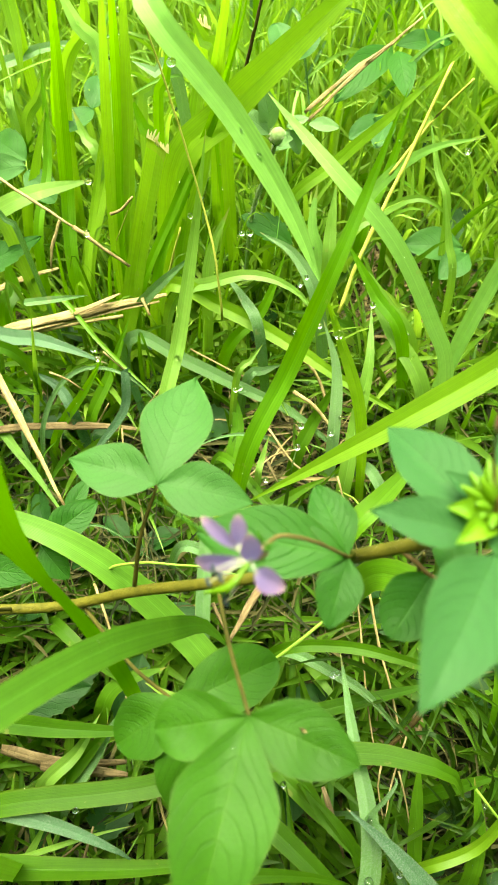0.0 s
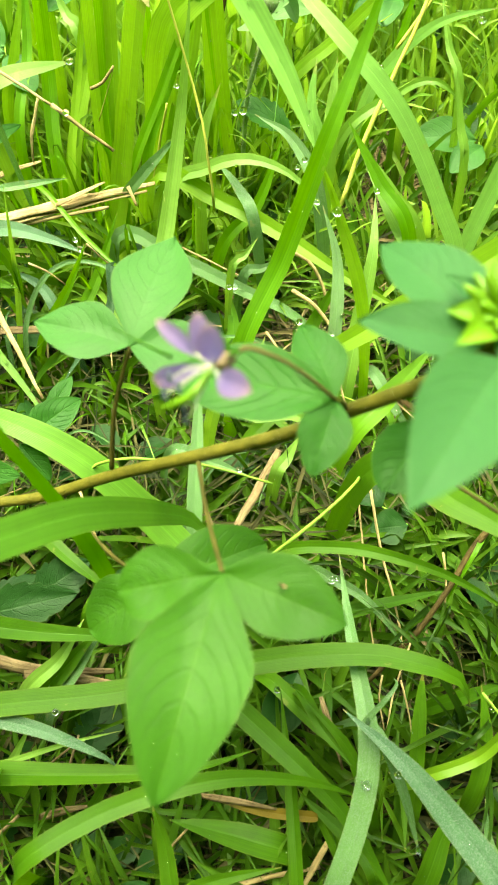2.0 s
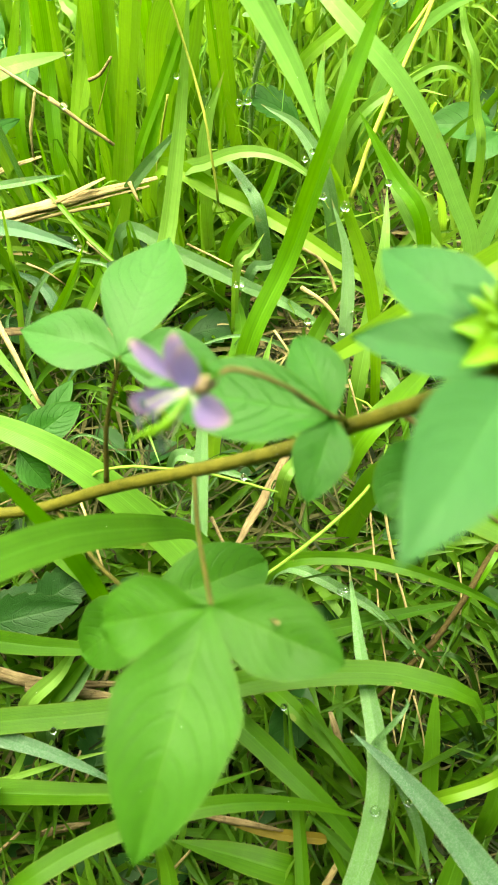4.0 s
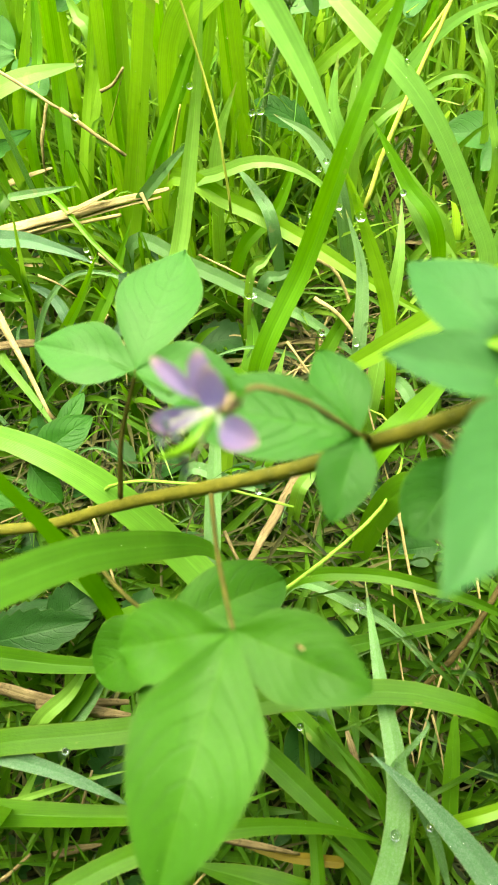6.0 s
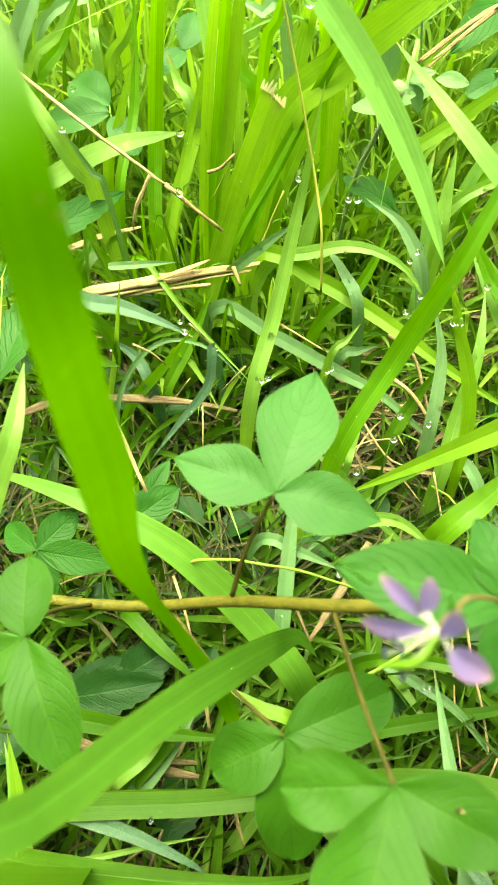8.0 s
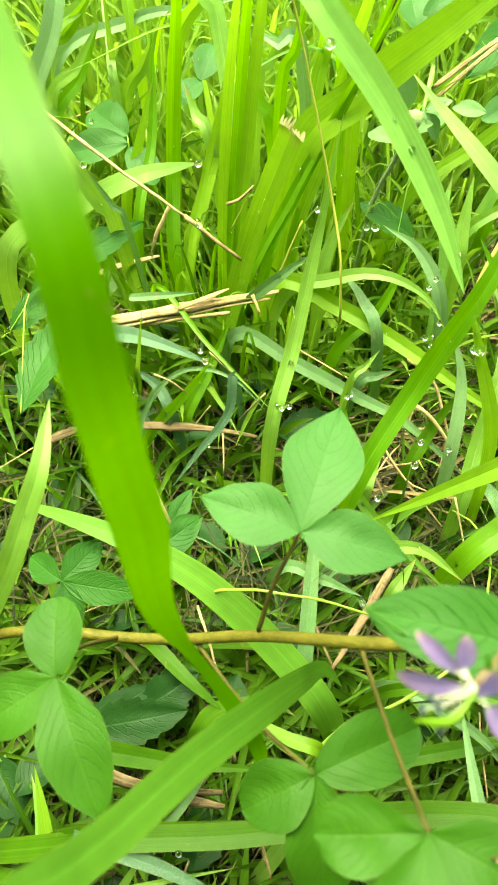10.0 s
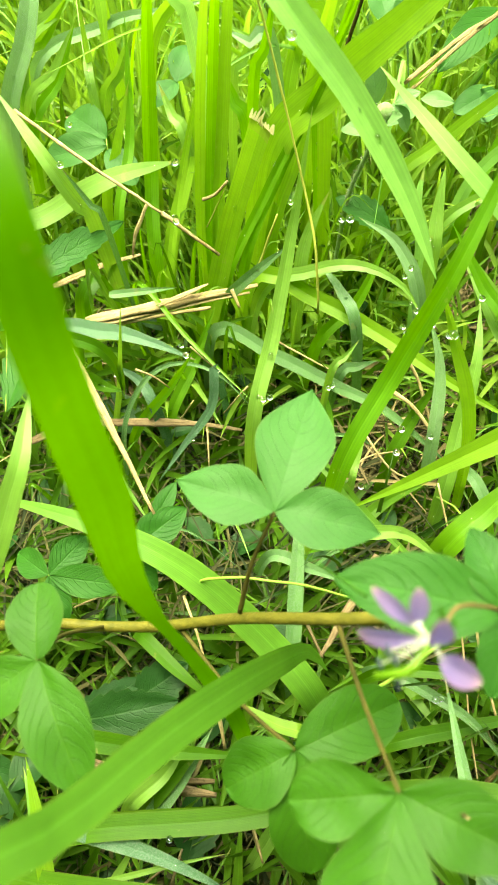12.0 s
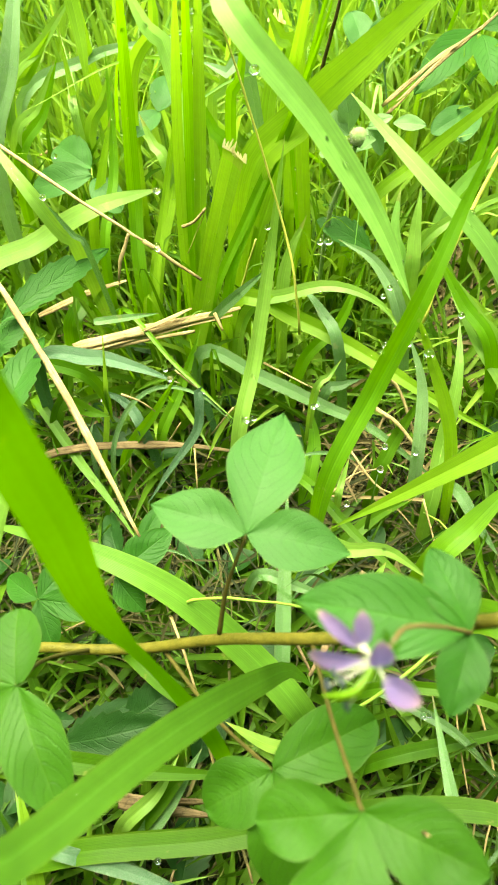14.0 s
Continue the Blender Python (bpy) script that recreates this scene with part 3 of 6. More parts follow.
ground_weeds()

# ---- grass tufts: each long blade is a part ----
TUFTS = {
    "A": thing("grass_tuft", (-0.045, 0.25, 0.0), "tall tuft of broad bright green grass, one blade mown off square", "grass"),
    "R": thing("grass_tuft", (0.06, 0.22, 0.0), "loose tuft of arching yellow-green grass with dew on it", "grass"),
    "L": thing("grass_tuft", (-0.11, 0.25, 0.0), "thin tuft of pale and grey-green dewy grass", "grass"),
    "F": thing("grass_tuft", (0.01, 0.03, 0.0), "low sprawling tuft of flat green grass blades over straw", "grass"),
    "N": thing("tall_grass", (-0.02, 0.05, 0.0), "single tall young green grass blade leaning across the plant", "grass"),
    "T": thing("tall_grass", (0.11, 0.19, 0.0), "single tall pale green grass blade bending over", "grass"),
}
COUNT = [0]
DEW = []
MIST = []


def blade(tuft, look_of, width, flags, *points):
    """One grass blade of a tuft, from its root in the soil to its tip; width in millimetres. c: mown off; n: no root
    added; s: flat; b: blunt; e: blunter still; t: narrowed to look turned from the camera.
    """
    COUNT[0] += 1
    k = COUNT[0]
    pts = [Vector(p) for p in points]
    total = sum((b - a).length for a, b in zip(pts, pts[1:]))
    if "n" not in flags:
        back = pts[0] - pts[1]
        back.z = 0
        if back.length > 0.012:
            back *= 0.012 / back.length
        pts.insert(0, Vector((pts[0].x + back.x, pts[0].y + back.y, -0.004)))
        extra = (pts[1] - pts[0]).length
    else:
        extra = 0.0
    n = 34
    line = spline(pts, n)
    cut = extra / (total + extra)
    widths = []
    for i in range(n + 1):
        s = i / n
        v = (s - cut) / (1 - cut)
        grow = 0.55 + 0.45 * min(1, max(0, s / max(cut, 0.05)))
        end = 1.0 - 0.12 * max(0.0, v) if "c" in flags else max(0.03, 1 - max(0.0, (v - 0.30) / 0.70) ** (8.0 if "e" in flags else 3.6 if "b" in flags else 1.7))
        if "t" in flags:
            # width narrowed above the foot to fit the camera's view of a turned blade
            grow = float(np.interp(v, (0.0, 0.26, 0.34, 0.39, 0.49, 0.60, 0.72, 0.80, 1.0), (0.45, 0.5, 0.30, 0.32, 0.82, 1.02, 0.92, 0.75, 0.6)))
            end = 1.0
        widths.append(width * 0.001 * grow * end)
    r = random.Random(k)
    face = (MEAN_EYE - line[int(n * (0.4 + 0.6 * cut))]).normalized()
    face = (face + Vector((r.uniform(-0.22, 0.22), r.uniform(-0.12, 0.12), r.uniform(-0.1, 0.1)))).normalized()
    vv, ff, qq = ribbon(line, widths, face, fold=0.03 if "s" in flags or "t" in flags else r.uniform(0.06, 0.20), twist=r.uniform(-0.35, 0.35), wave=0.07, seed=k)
    ob = mesh_object("blade", vv, ff, qq, MAT[look_of], TUFTS[tuft])
    if len(tuft) == 1 and tuft != "N":
        # fine beads all over the wet blades
        for _ in range(int(width * r.choice((2, 4, 8)))):
            i = r.randrange(int(n * 0.3), n - 1)
            a, b = Vector(vv[i * 5 + r.randrange(4)]), Vector(vv[(i + 1) * 5 + r.randrange(4)])
            MIST.append((r.uniform(0.2, 0.55), a.lerp(b, r.random()) + face * 0.0001))
    if tuft in "ARL" and width > 3.5:
        for _ in range(r.choice((0, 1, 1, 2, 3))):
            i = r.randrange(int(n * 0.45), n - 2)
            DEW.append((r.uniform(0.9, 2.1), Vector(vv[i * 5 + r.choice((0, 1, 3, 4))])))
    if "c" in flags:
        # frayed dry fibres where the blade was mown
        end, t = line[-1], (line[-1] - line[-2]).normalized()
        side = t.cross(face).normalized()
        fv, fx, fu = [], [], []
        for j in range(11):
            a = end + side * (width * 0.001 * (j / 10 - 0.5) * 0.92) - t * 0.001
            b = a + t * r.choice((0.002, 0.003, 0.0045, 0.007)) + side * r.uniform(-0.0012, 0.0012)
            x, y, z = ribbon([a, a.lerp(b, 0.6), b], [0.0011, 0.0009, 0.0003], face, seed=j)
            o = len(fv)
            fv += x
            fx += [tuple(i + o for i in g) for g in y]
            fu += z
        mesh_object("frayed_end", fv, fx, fu, MAT["fray"], ob, "dry tan frayed end")
    return ob


blade("A", "bright", 9.60, "c", (-0.0600, 0.2398, 0.0550), (-0.0539, 0.2438, 0.0800), (-0.0440, 0.2466, 0.1200), (-0.0290, 0.2320, 0.1780))
blade("A", "bright", 4.78, "", (-0.0591, 0.2565, 0.0960), (-0.0549, 0.2663, 0.1540), (-0.0481, 0.2624, 0.2030), (-0.0381, 0.2308, 0.2500))
blade("A", "dark", 4.50, "", (-0.0548, 0.2563, 0.0980), (-0.0506, 0.2687, 0.1520), (-0.0451, 0.2672, 0.2000), (-0.0373, 0.2417, 0.2450))
blade("A", "bright", 5.05, "", (-0.0515, 0.2561, 0.1000), (-0.0457, 0.2635, 0.1560), (-0.0397, 0.2586, 0.2050), (-0.0321, 0.2303, 0.2500))
blade("A", "dark", 6.20, "", (-0.0810, 0.2565, 0.0850), (-0.0810, 0.2806, 0.1200), (-0.0735, 0.2879, 0.1800), (-0.0632, 0.2700, 0.2300))
blade("A", "bright", 3.34, "", (-0.0746, 0.2455, 0.0800), (-0.0643, 0.2758, 0.1300), (-0.0494, 0.2799, 0.1800))
blade("A", "bright", 6.48, "", (-0.0763, 0.2609, 0.0800), (-0.0642, 0.2874, 0.1200), (-0.0592, 0.2962, 0.1500))
blade("A", "dark", 4.60, "", (-0.0406, 0.2485, 0.0900), (-0.0251, 0.2648, 0.1300), (-0.0086, 0.2666, 0.1700), (-0.0003, 0.2540, 0.2100), (0.0031, 0.2464, 0.2300))
blade("A", "dark", 4.00, "", (-0.0503, 0.2438, 0.0800), (-0.0299, 0.2605, 0.1250), (-0.0130, 0.2674, 0.1600), (0.0005, 0.2480, 0.2100), (0.0047, 0.2463, 0.2300))
blade("A", "bright", 5.50, "", (-0.0294, 0.2606, 0.0950), (-0.0185, 0.2747, 0.1300), (-0.0133, 0.2806, 0.1600), (-0.0047, 0.2665, 0.2100), (-0.0017, 0.2437, 0.2400))
blade("A", "bright", 13.96, "", (-0.0300, 0.2682, 0.1300), (-0.0066, 0.2685, 0.1650), (0.0155, 0.2582, 0.1950), (0.0379, 0.2544, 0.2200), (0.0523, 0.2605, 0.2300))
blade("A", "dark", 4.79, "", (-0.0094, 0.2861, 0.1200), (-0.0134, 0.2907, 0.1650), (-0.0212, 0.2628, 0.2000), (-0.0292, 0.2395, 0.2250))
blade("A", "light", 8.40, "nb", (-0.0304, 0.2389, 0.2280), (-0.0218, 0.2285, 0.2200), (-0.0009, 0.2210, 0.1950), (0.0178, 0.2086, 0.1680), (0.0296, 0.1955, 0.1460))
blade("A", "bright", 5.13, "", (0.0499, 0.1700, 0.0900), (0.0377, 0.1843, 0.1300), (0.0296, 0.1868, 0.1520))
blade("A", "pale", 6.30, "", (-0.0331, 0.1717, 0.0850), (-0.0256, 0.1994, 0.1100), (-0.0187, 0.2266, 0.1400), (-0.0127, 0.2447, 0.1750))
blade("A", "bright", 6.50, "c", (-0.0237, 0.3086, 0.1200), (-0.0196, 0.3170, 0.1500), (-0.0166, 0.3080, 0.1780))
blade("A", "dark", 6.64, "", (-0.0389, 0.2917, 0.1250), (-0.0436, 0.2928, 0.1400), (-0.0480, 0.2960, 0.1550))
blade("A", "pale", 5.60, "", (-0.0163, 0.2386, 0.0900), (-0.0134, 0.2447, 0.1150), (-0.0053, 0.2494, 0.1350))
blade("F", "blue", 6.15, "", (-0.0152, 0.0916, 0.0450), (-0.0138, 0.1313, 0.0700), (-0.0128, 0.1557, 0.0850))
blade("F", "fore", 8.24, "sb", (-0.0656, 0.0173, 0.1950), (-0.0530, 0.0292, 0.1930), (-0.0453, 0.0387, 0.1850), (-0.0374, 0.0485, 0.1740), (-0.0279, 0.0589, 0.1600), (-0.0169, 0.0733, 0.1280), (-0.0098, 0.0821, 0.1020), (-0.0031, 0.0809, 0.0820))
blade("F", "fore", 11.31, "s", (-0.0065, 0.0775, 0.0500), (-0.0234, 0.0932, 0.0650), (-0.0473, 0.1088, 0.0850), (-0.0714, 0.1194, 0.0950), (-0.1024, 0.1296, 0.0950), (-0.1322, 0.1380, 0.0900))
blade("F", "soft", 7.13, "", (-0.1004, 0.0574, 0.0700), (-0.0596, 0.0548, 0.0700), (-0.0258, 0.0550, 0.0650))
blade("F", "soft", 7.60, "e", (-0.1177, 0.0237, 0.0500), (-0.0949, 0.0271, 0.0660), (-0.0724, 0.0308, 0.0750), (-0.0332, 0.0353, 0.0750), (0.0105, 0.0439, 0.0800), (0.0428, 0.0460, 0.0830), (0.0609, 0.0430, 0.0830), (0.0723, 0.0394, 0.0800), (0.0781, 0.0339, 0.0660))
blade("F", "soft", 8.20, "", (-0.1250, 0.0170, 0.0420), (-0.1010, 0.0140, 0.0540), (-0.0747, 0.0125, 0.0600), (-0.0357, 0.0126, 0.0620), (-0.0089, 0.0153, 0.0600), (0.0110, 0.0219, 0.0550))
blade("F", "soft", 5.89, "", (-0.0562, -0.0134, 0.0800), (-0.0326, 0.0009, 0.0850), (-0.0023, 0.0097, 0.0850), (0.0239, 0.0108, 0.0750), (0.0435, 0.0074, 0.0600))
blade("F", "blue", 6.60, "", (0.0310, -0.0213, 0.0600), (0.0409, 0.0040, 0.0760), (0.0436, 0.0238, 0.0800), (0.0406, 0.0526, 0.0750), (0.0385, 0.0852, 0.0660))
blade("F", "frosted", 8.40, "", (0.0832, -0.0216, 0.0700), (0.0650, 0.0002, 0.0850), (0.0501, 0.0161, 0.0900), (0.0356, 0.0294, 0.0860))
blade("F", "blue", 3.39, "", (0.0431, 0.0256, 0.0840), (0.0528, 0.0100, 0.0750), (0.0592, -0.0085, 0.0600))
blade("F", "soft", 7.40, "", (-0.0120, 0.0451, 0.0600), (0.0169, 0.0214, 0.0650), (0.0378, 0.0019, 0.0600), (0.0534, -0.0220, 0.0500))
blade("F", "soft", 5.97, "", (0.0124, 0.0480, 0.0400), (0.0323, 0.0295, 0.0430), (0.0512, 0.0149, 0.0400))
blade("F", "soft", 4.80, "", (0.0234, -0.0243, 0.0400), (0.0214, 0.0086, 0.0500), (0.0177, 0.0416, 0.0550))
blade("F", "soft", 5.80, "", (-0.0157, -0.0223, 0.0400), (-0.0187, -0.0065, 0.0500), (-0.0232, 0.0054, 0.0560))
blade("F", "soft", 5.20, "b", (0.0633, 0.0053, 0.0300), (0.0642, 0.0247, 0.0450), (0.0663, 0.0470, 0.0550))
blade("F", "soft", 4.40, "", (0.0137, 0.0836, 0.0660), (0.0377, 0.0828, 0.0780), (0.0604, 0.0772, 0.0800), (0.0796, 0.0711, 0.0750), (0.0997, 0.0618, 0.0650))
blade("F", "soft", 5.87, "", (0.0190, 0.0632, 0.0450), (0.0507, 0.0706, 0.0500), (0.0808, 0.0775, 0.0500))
blade("F", "blue", 4.12, "", (0.0174, 0.0883, 0.0520), (0.0372, 0.0783, 0.0570), (0.0503, 0.0701, 0.0550), (0.0640, 0.0577, 0.0420))
blade("F", "bright", 4.20, "", (0.0624, 0.0138, 0.0500), (0.0809, 0.0200, 0.0600), (0.0900, 0.0304, 0.0750), (0.0984, 0.0457, 0.0900))
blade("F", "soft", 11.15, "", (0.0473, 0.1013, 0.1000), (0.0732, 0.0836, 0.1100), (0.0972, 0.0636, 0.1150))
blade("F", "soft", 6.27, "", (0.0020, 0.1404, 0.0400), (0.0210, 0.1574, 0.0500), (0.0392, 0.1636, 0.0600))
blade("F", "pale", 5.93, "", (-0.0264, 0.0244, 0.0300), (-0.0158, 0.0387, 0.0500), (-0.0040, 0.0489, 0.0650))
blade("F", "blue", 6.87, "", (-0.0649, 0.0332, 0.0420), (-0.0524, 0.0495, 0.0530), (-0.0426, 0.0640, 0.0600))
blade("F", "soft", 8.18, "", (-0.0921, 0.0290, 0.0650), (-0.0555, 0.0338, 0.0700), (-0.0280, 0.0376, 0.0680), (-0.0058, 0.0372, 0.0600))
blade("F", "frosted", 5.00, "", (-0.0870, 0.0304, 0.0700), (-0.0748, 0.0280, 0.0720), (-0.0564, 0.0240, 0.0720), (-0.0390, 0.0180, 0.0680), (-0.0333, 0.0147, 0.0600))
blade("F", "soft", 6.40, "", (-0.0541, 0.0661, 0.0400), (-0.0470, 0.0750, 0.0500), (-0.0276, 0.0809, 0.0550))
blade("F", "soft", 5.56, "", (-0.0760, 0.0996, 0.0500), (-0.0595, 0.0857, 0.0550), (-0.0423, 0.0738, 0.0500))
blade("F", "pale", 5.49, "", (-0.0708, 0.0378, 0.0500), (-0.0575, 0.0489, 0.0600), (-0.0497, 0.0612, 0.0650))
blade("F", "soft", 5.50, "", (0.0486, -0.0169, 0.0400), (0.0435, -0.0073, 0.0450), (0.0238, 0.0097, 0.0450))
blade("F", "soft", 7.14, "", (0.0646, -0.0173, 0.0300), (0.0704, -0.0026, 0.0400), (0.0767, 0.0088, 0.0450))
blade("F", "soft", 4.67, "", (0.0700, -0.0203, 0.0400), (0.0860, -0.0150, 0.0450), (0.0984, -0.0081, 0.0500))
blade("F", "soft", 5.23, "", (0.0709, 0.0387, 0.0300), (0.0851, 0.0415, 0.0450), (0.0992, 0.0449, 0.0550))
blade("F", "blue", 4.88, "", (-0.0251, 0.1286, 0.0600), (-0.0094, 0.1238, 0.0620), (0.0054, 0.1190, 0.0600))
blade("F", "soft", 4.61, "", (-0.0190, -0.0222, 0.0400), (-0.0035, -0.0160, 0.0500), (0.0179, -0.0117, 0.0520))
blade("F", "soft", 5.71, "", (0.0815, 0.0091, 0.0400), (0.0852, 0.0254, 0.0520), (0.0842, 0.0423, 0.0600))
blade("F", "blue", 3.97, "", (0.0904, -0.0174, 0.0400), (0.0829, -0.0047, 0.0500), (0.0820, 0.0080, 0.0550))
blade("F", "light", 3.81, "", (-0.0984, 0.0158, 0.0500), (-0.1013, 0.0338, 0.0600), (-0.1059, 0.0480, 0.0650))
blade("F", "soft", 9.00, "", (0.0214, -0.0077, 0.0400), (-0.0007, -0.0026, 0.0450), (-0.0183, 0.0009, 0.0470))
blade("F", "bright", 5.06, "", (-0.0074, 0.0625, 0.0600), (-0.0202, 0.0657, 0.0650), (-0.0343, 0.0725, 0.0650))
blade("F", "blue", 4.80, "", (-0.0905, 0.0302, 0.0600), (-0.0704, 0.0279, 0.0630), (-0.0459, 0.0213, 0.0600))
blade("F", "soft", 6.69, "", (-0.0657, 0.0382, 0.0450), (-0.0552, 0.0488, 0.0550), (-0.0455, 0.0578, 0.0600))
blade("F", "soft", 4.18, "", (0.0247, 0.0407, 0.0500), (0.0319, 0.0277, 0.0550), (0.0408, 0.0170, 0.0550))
blade("L", "pale", 8.54, "bs", (-0.1452, 0.2333, 0.1100), (-0.1190, 0.2540, 0.1200), (-0.0942, 0.2651, 0.1280), (-0.0686, 0.2774, 0.1260))
blade("L", "pale", 6.40, "", (-0.1014, 0.2506, 0.1150), (-0.1052, 0.2485, 0.1300), (-0.1131, 0.2506, 0.1500), (-0.1324, 0.2714, 0.1650))
blade("L", "silver", 8.00, "b", (-0.1414, 0.2871, 0.1250), (-0.1232, 0.2988, 0.1700), (-0.1142, 0.3216, 0.2000))
blade("L", "silver", 5.86, "", (-0.1474, 0.3458, 0.1150), (-0.1048, 0.3428, 0.1450), (-0.0756, 0.3342, 0.1560), (-0.0519, 0.3365, 0.1600))
blade("L", "bright", 6.00, "", (-0.1034, 0.3394, 0.1800), (-0.0982, 0.3203, 0.1700), (-0.0974, 0.3081, 0.1500))
blade("L", "pale", 6.32, "", (-0.1437, 0.3271, 0.1300), (-0.1190, 0.3320, 0.1600), (-0.0991, 0.3349, 0.1800))
blade("L", "dark", 5.62, "", (-0.1404, 0.3047, 0.1100), (-0.1245, 0.3194, 0.1350), (-0.1136, 0.3283, 0.1550))
blade("L", "dark", 4.60, "", (-0.0991, 0.2695, 0.0900), (-0.0925, 0.2992, 0.1200), (-0.0906, 0.3244, 0.1600))
blade("L", "pale", 5.34, "", (-0.0642, 0.2874, 0.1200), (-0.0711, 0.2947, 0.1350), (-0.0762, 0.3019, 0.1450))
blade("L", "bright", 5.40, "", (-0.1068, 0.2841, 0.0900), (-0.0995, 0.2941, 0.1150), (-0.0909, 0.3113, 0.1400))
blade("L", "bright", 6.20, "", (-0.0826, 0.3148, 0.1400), (-0.0662, 0.3140, 0.1750), (-0.0643, 0.3102, 0.2000))
blade("L", "frosted", 6.94, "", (-0.1175, 0.2059, 0.0950), (-0.0923, 0.2031, 0.1060), (-0.0729, 0.1974, 0.1070), (-0.0557, 0.1935, 0.1010))
blade("L", "blue", 2.20, "", (-0.0898, 0.1764, 0.0600), (-0.0842, 0.1861, 0.0800), (-0.0739, 0.1924, 0.0930), (-0.0620, 0.1955, 0.0960), (-0.0470, 0.1921, 0.0930), (-0.0333, 0.1844, 0.0800))
blade("L", "frosted", 4.00, "", (-0.0486, 0.1955, 0.0920), (-0.0505, 0.1839, 0.0820), (-0.0626, 0.1715, 0.0700), (-0.0728, 0.1603, 0.0600))
blade("L", "dark", 2.11, "", (-0.0863, 0.2355, 0.0960), (-0.0597, 0.2068, 0.0960), (-0.0316, 0.1801, 0.0900))
blade("L", "dark", 4.60, "", (-0.1332, 0.2147, 0.0600), (-0.1057, 0.1804, 0.0600), (-0.0903, 0.1629, 0.0550), (-0.0751, 0.1437, 0.0500))
blade("L", "dark", 7.67, "", (-0.1120, 0.2341, 0.0800), (-0.1073, 0.2456, 0.0900), (-0.1112, 0.2554, 0.1050))
blade("L", "dark", 5.50, "", (-0.0748, 0.1980, 0.0450), (-0.0629, 0.2165, 0.0650), (-0.0527, 0.2333, 0.0850))
blade("L", "pale", 3.99, "", (-0.1120, 0.3236, 0.1200), (-0.1165, 0.3441, 0.1320), (-0.1227, 0.3675, 0.1450))
blade("L", "light", 6.50, "", (-0.0606, 0.3113, 0.1550), (-0.0663, 0.3037, 0.1800), (-0.0703, 0.2936, 0.2050))
blade("L", "silver", 5.70, "", (-0.0283, 0.3079, 0.1500), (-0.0378, 0.3046, 0.1600), (-0.0476, 0.3083, 0.1630))
blade("L", "soft", 6.05, "", (-0.1192, 0.1978, 0.0600), (-0.1117, 0.2095, 0.0750), (-0.1105, 0.2201, 0.0900))
blade("L", "frosted", 4.94, "", (-0.0754, 0.1894, 0.0650), (-0.0836, 0.2007, 0.0750), (-0.0971, 0.2061, 0.0800))
blade("N", "near", 8.68, "t", (-0.0269, 0.0493, 0.0900), (-0.0272, 0.0532, 0.1380), (-0.0332, 0.0604, 0.1520), (-0.0385, 0.0649, 0.1680), (-0.0426, 0.0675, 0.1800), (-0.0457, 0.0696, 0.2040), (-0.0443, 0.0720, 0.2320), (-0.0444, 0.0733, 0.2480), (-0.0436, 0.0735, 0.2620), (-0.0434, 0.0743, 0.2720), (-0.0436, 0.0768, 0.2800), (-0.0450, 0.0811, 0.2870), (-0.0490, 0.0895, 0.2900), (-0.0551, 0.1014, 0.2920), (-0.0637, 0.1175, 0.2930))
blade("R", "dark", 7.82, "", (0.0017, 0.1579, 0.0800), (0.0191, 0.1793, 0.1150), (0.0317, 0.1847, 0.1600), (0.0424, 0.1998, 0.1850), (0.0505, 0.2066, 0.2150))
blade("R", "light", 6.60, "bs", (0.0909, 0.2033, 0.0800), (0.0791, 0.2093, 0.1100), (0.0590, 0.2181, 0.1450), (0.0363, 0.2319, 0.1650), (0.0102, 0.2668, 0.1750))
blade("R", "pale", 5.40, "", (-0.0334, 0.2339, 0.0900), (-0.0109, 0.2317, 0.1100), (0.0073, 0.2302, 0.1150), (0.0244, 0.2247, 0.1100), (0.0340, 0.2154, 0.1000))
blade("R", "bright", 7.09, "", (-0.0364, 0.2350, 0.1000), (-0.0086, 0.2274, 0.0980), (0.0199, 0.2142, 0.0900), (0.0481, 0.1984, 0.0800), (0.0786, 0.1842, 0.0700))
blade("R", "blue", 6.00, "", (-0.0525, 0.2239, 0.0800), (-0.0256, 0.2118, 0.0800), (0.0014, 0.2024, 0.0710), (0.0235, 0.1934, 0.0650), (0.0532, 0.1740, 0.0500))
blade("R", "pale", 6.60, "", (0.0455, 0.1609, 0.0550), (0.0497, 0.1797, 0.0750), (0.0544, 0.1995, 0.0950), (0.0558, 0.2223, 0.1050))
blade("R", "silver", 5.49, "", (0.0405, 0.1769, 0.0600), (0.0409, 0.1973, 0.0900), (0.0341, 0.2104, 0.1100))
blade("R", "pale", 7.91, "", (0.0852, 0.2077, 0.0600), (0.0683, 0.2321, 0.0800), (0.0531, 0.2588, 0.0950))
blade("R", "bright", 11.20, "", (0.1210, 0.1920, 0.1300), (0.0983, 0.1756, 0.1250), (0.0692, 0.1618, 0.1150), (0.0383, 0.1508, 0.1000), (0.0034, 0.1405, 0.0800))
blade("R", "dark", 10.19, "", (0.0438, 0.1359, 0.0550), (0.0589, 0.1470, 0.0700), (0.0766, 0.1620, 0.0850))
blade("R", "pale", 5.68, "", (-0.0061, 0.1336, 0.0850), (0.0093, 0.1279, 0.0900), (0.0234, 0.1278, 0.0900), (0.0393, 0.1205, 0.0800))
blade("R", "dark", 5.60, "", (0.1007, 0.0628, 0.0400), (0.1007, 0.0822, 0.0600), (0.0962, 0.1002, 0.0800))
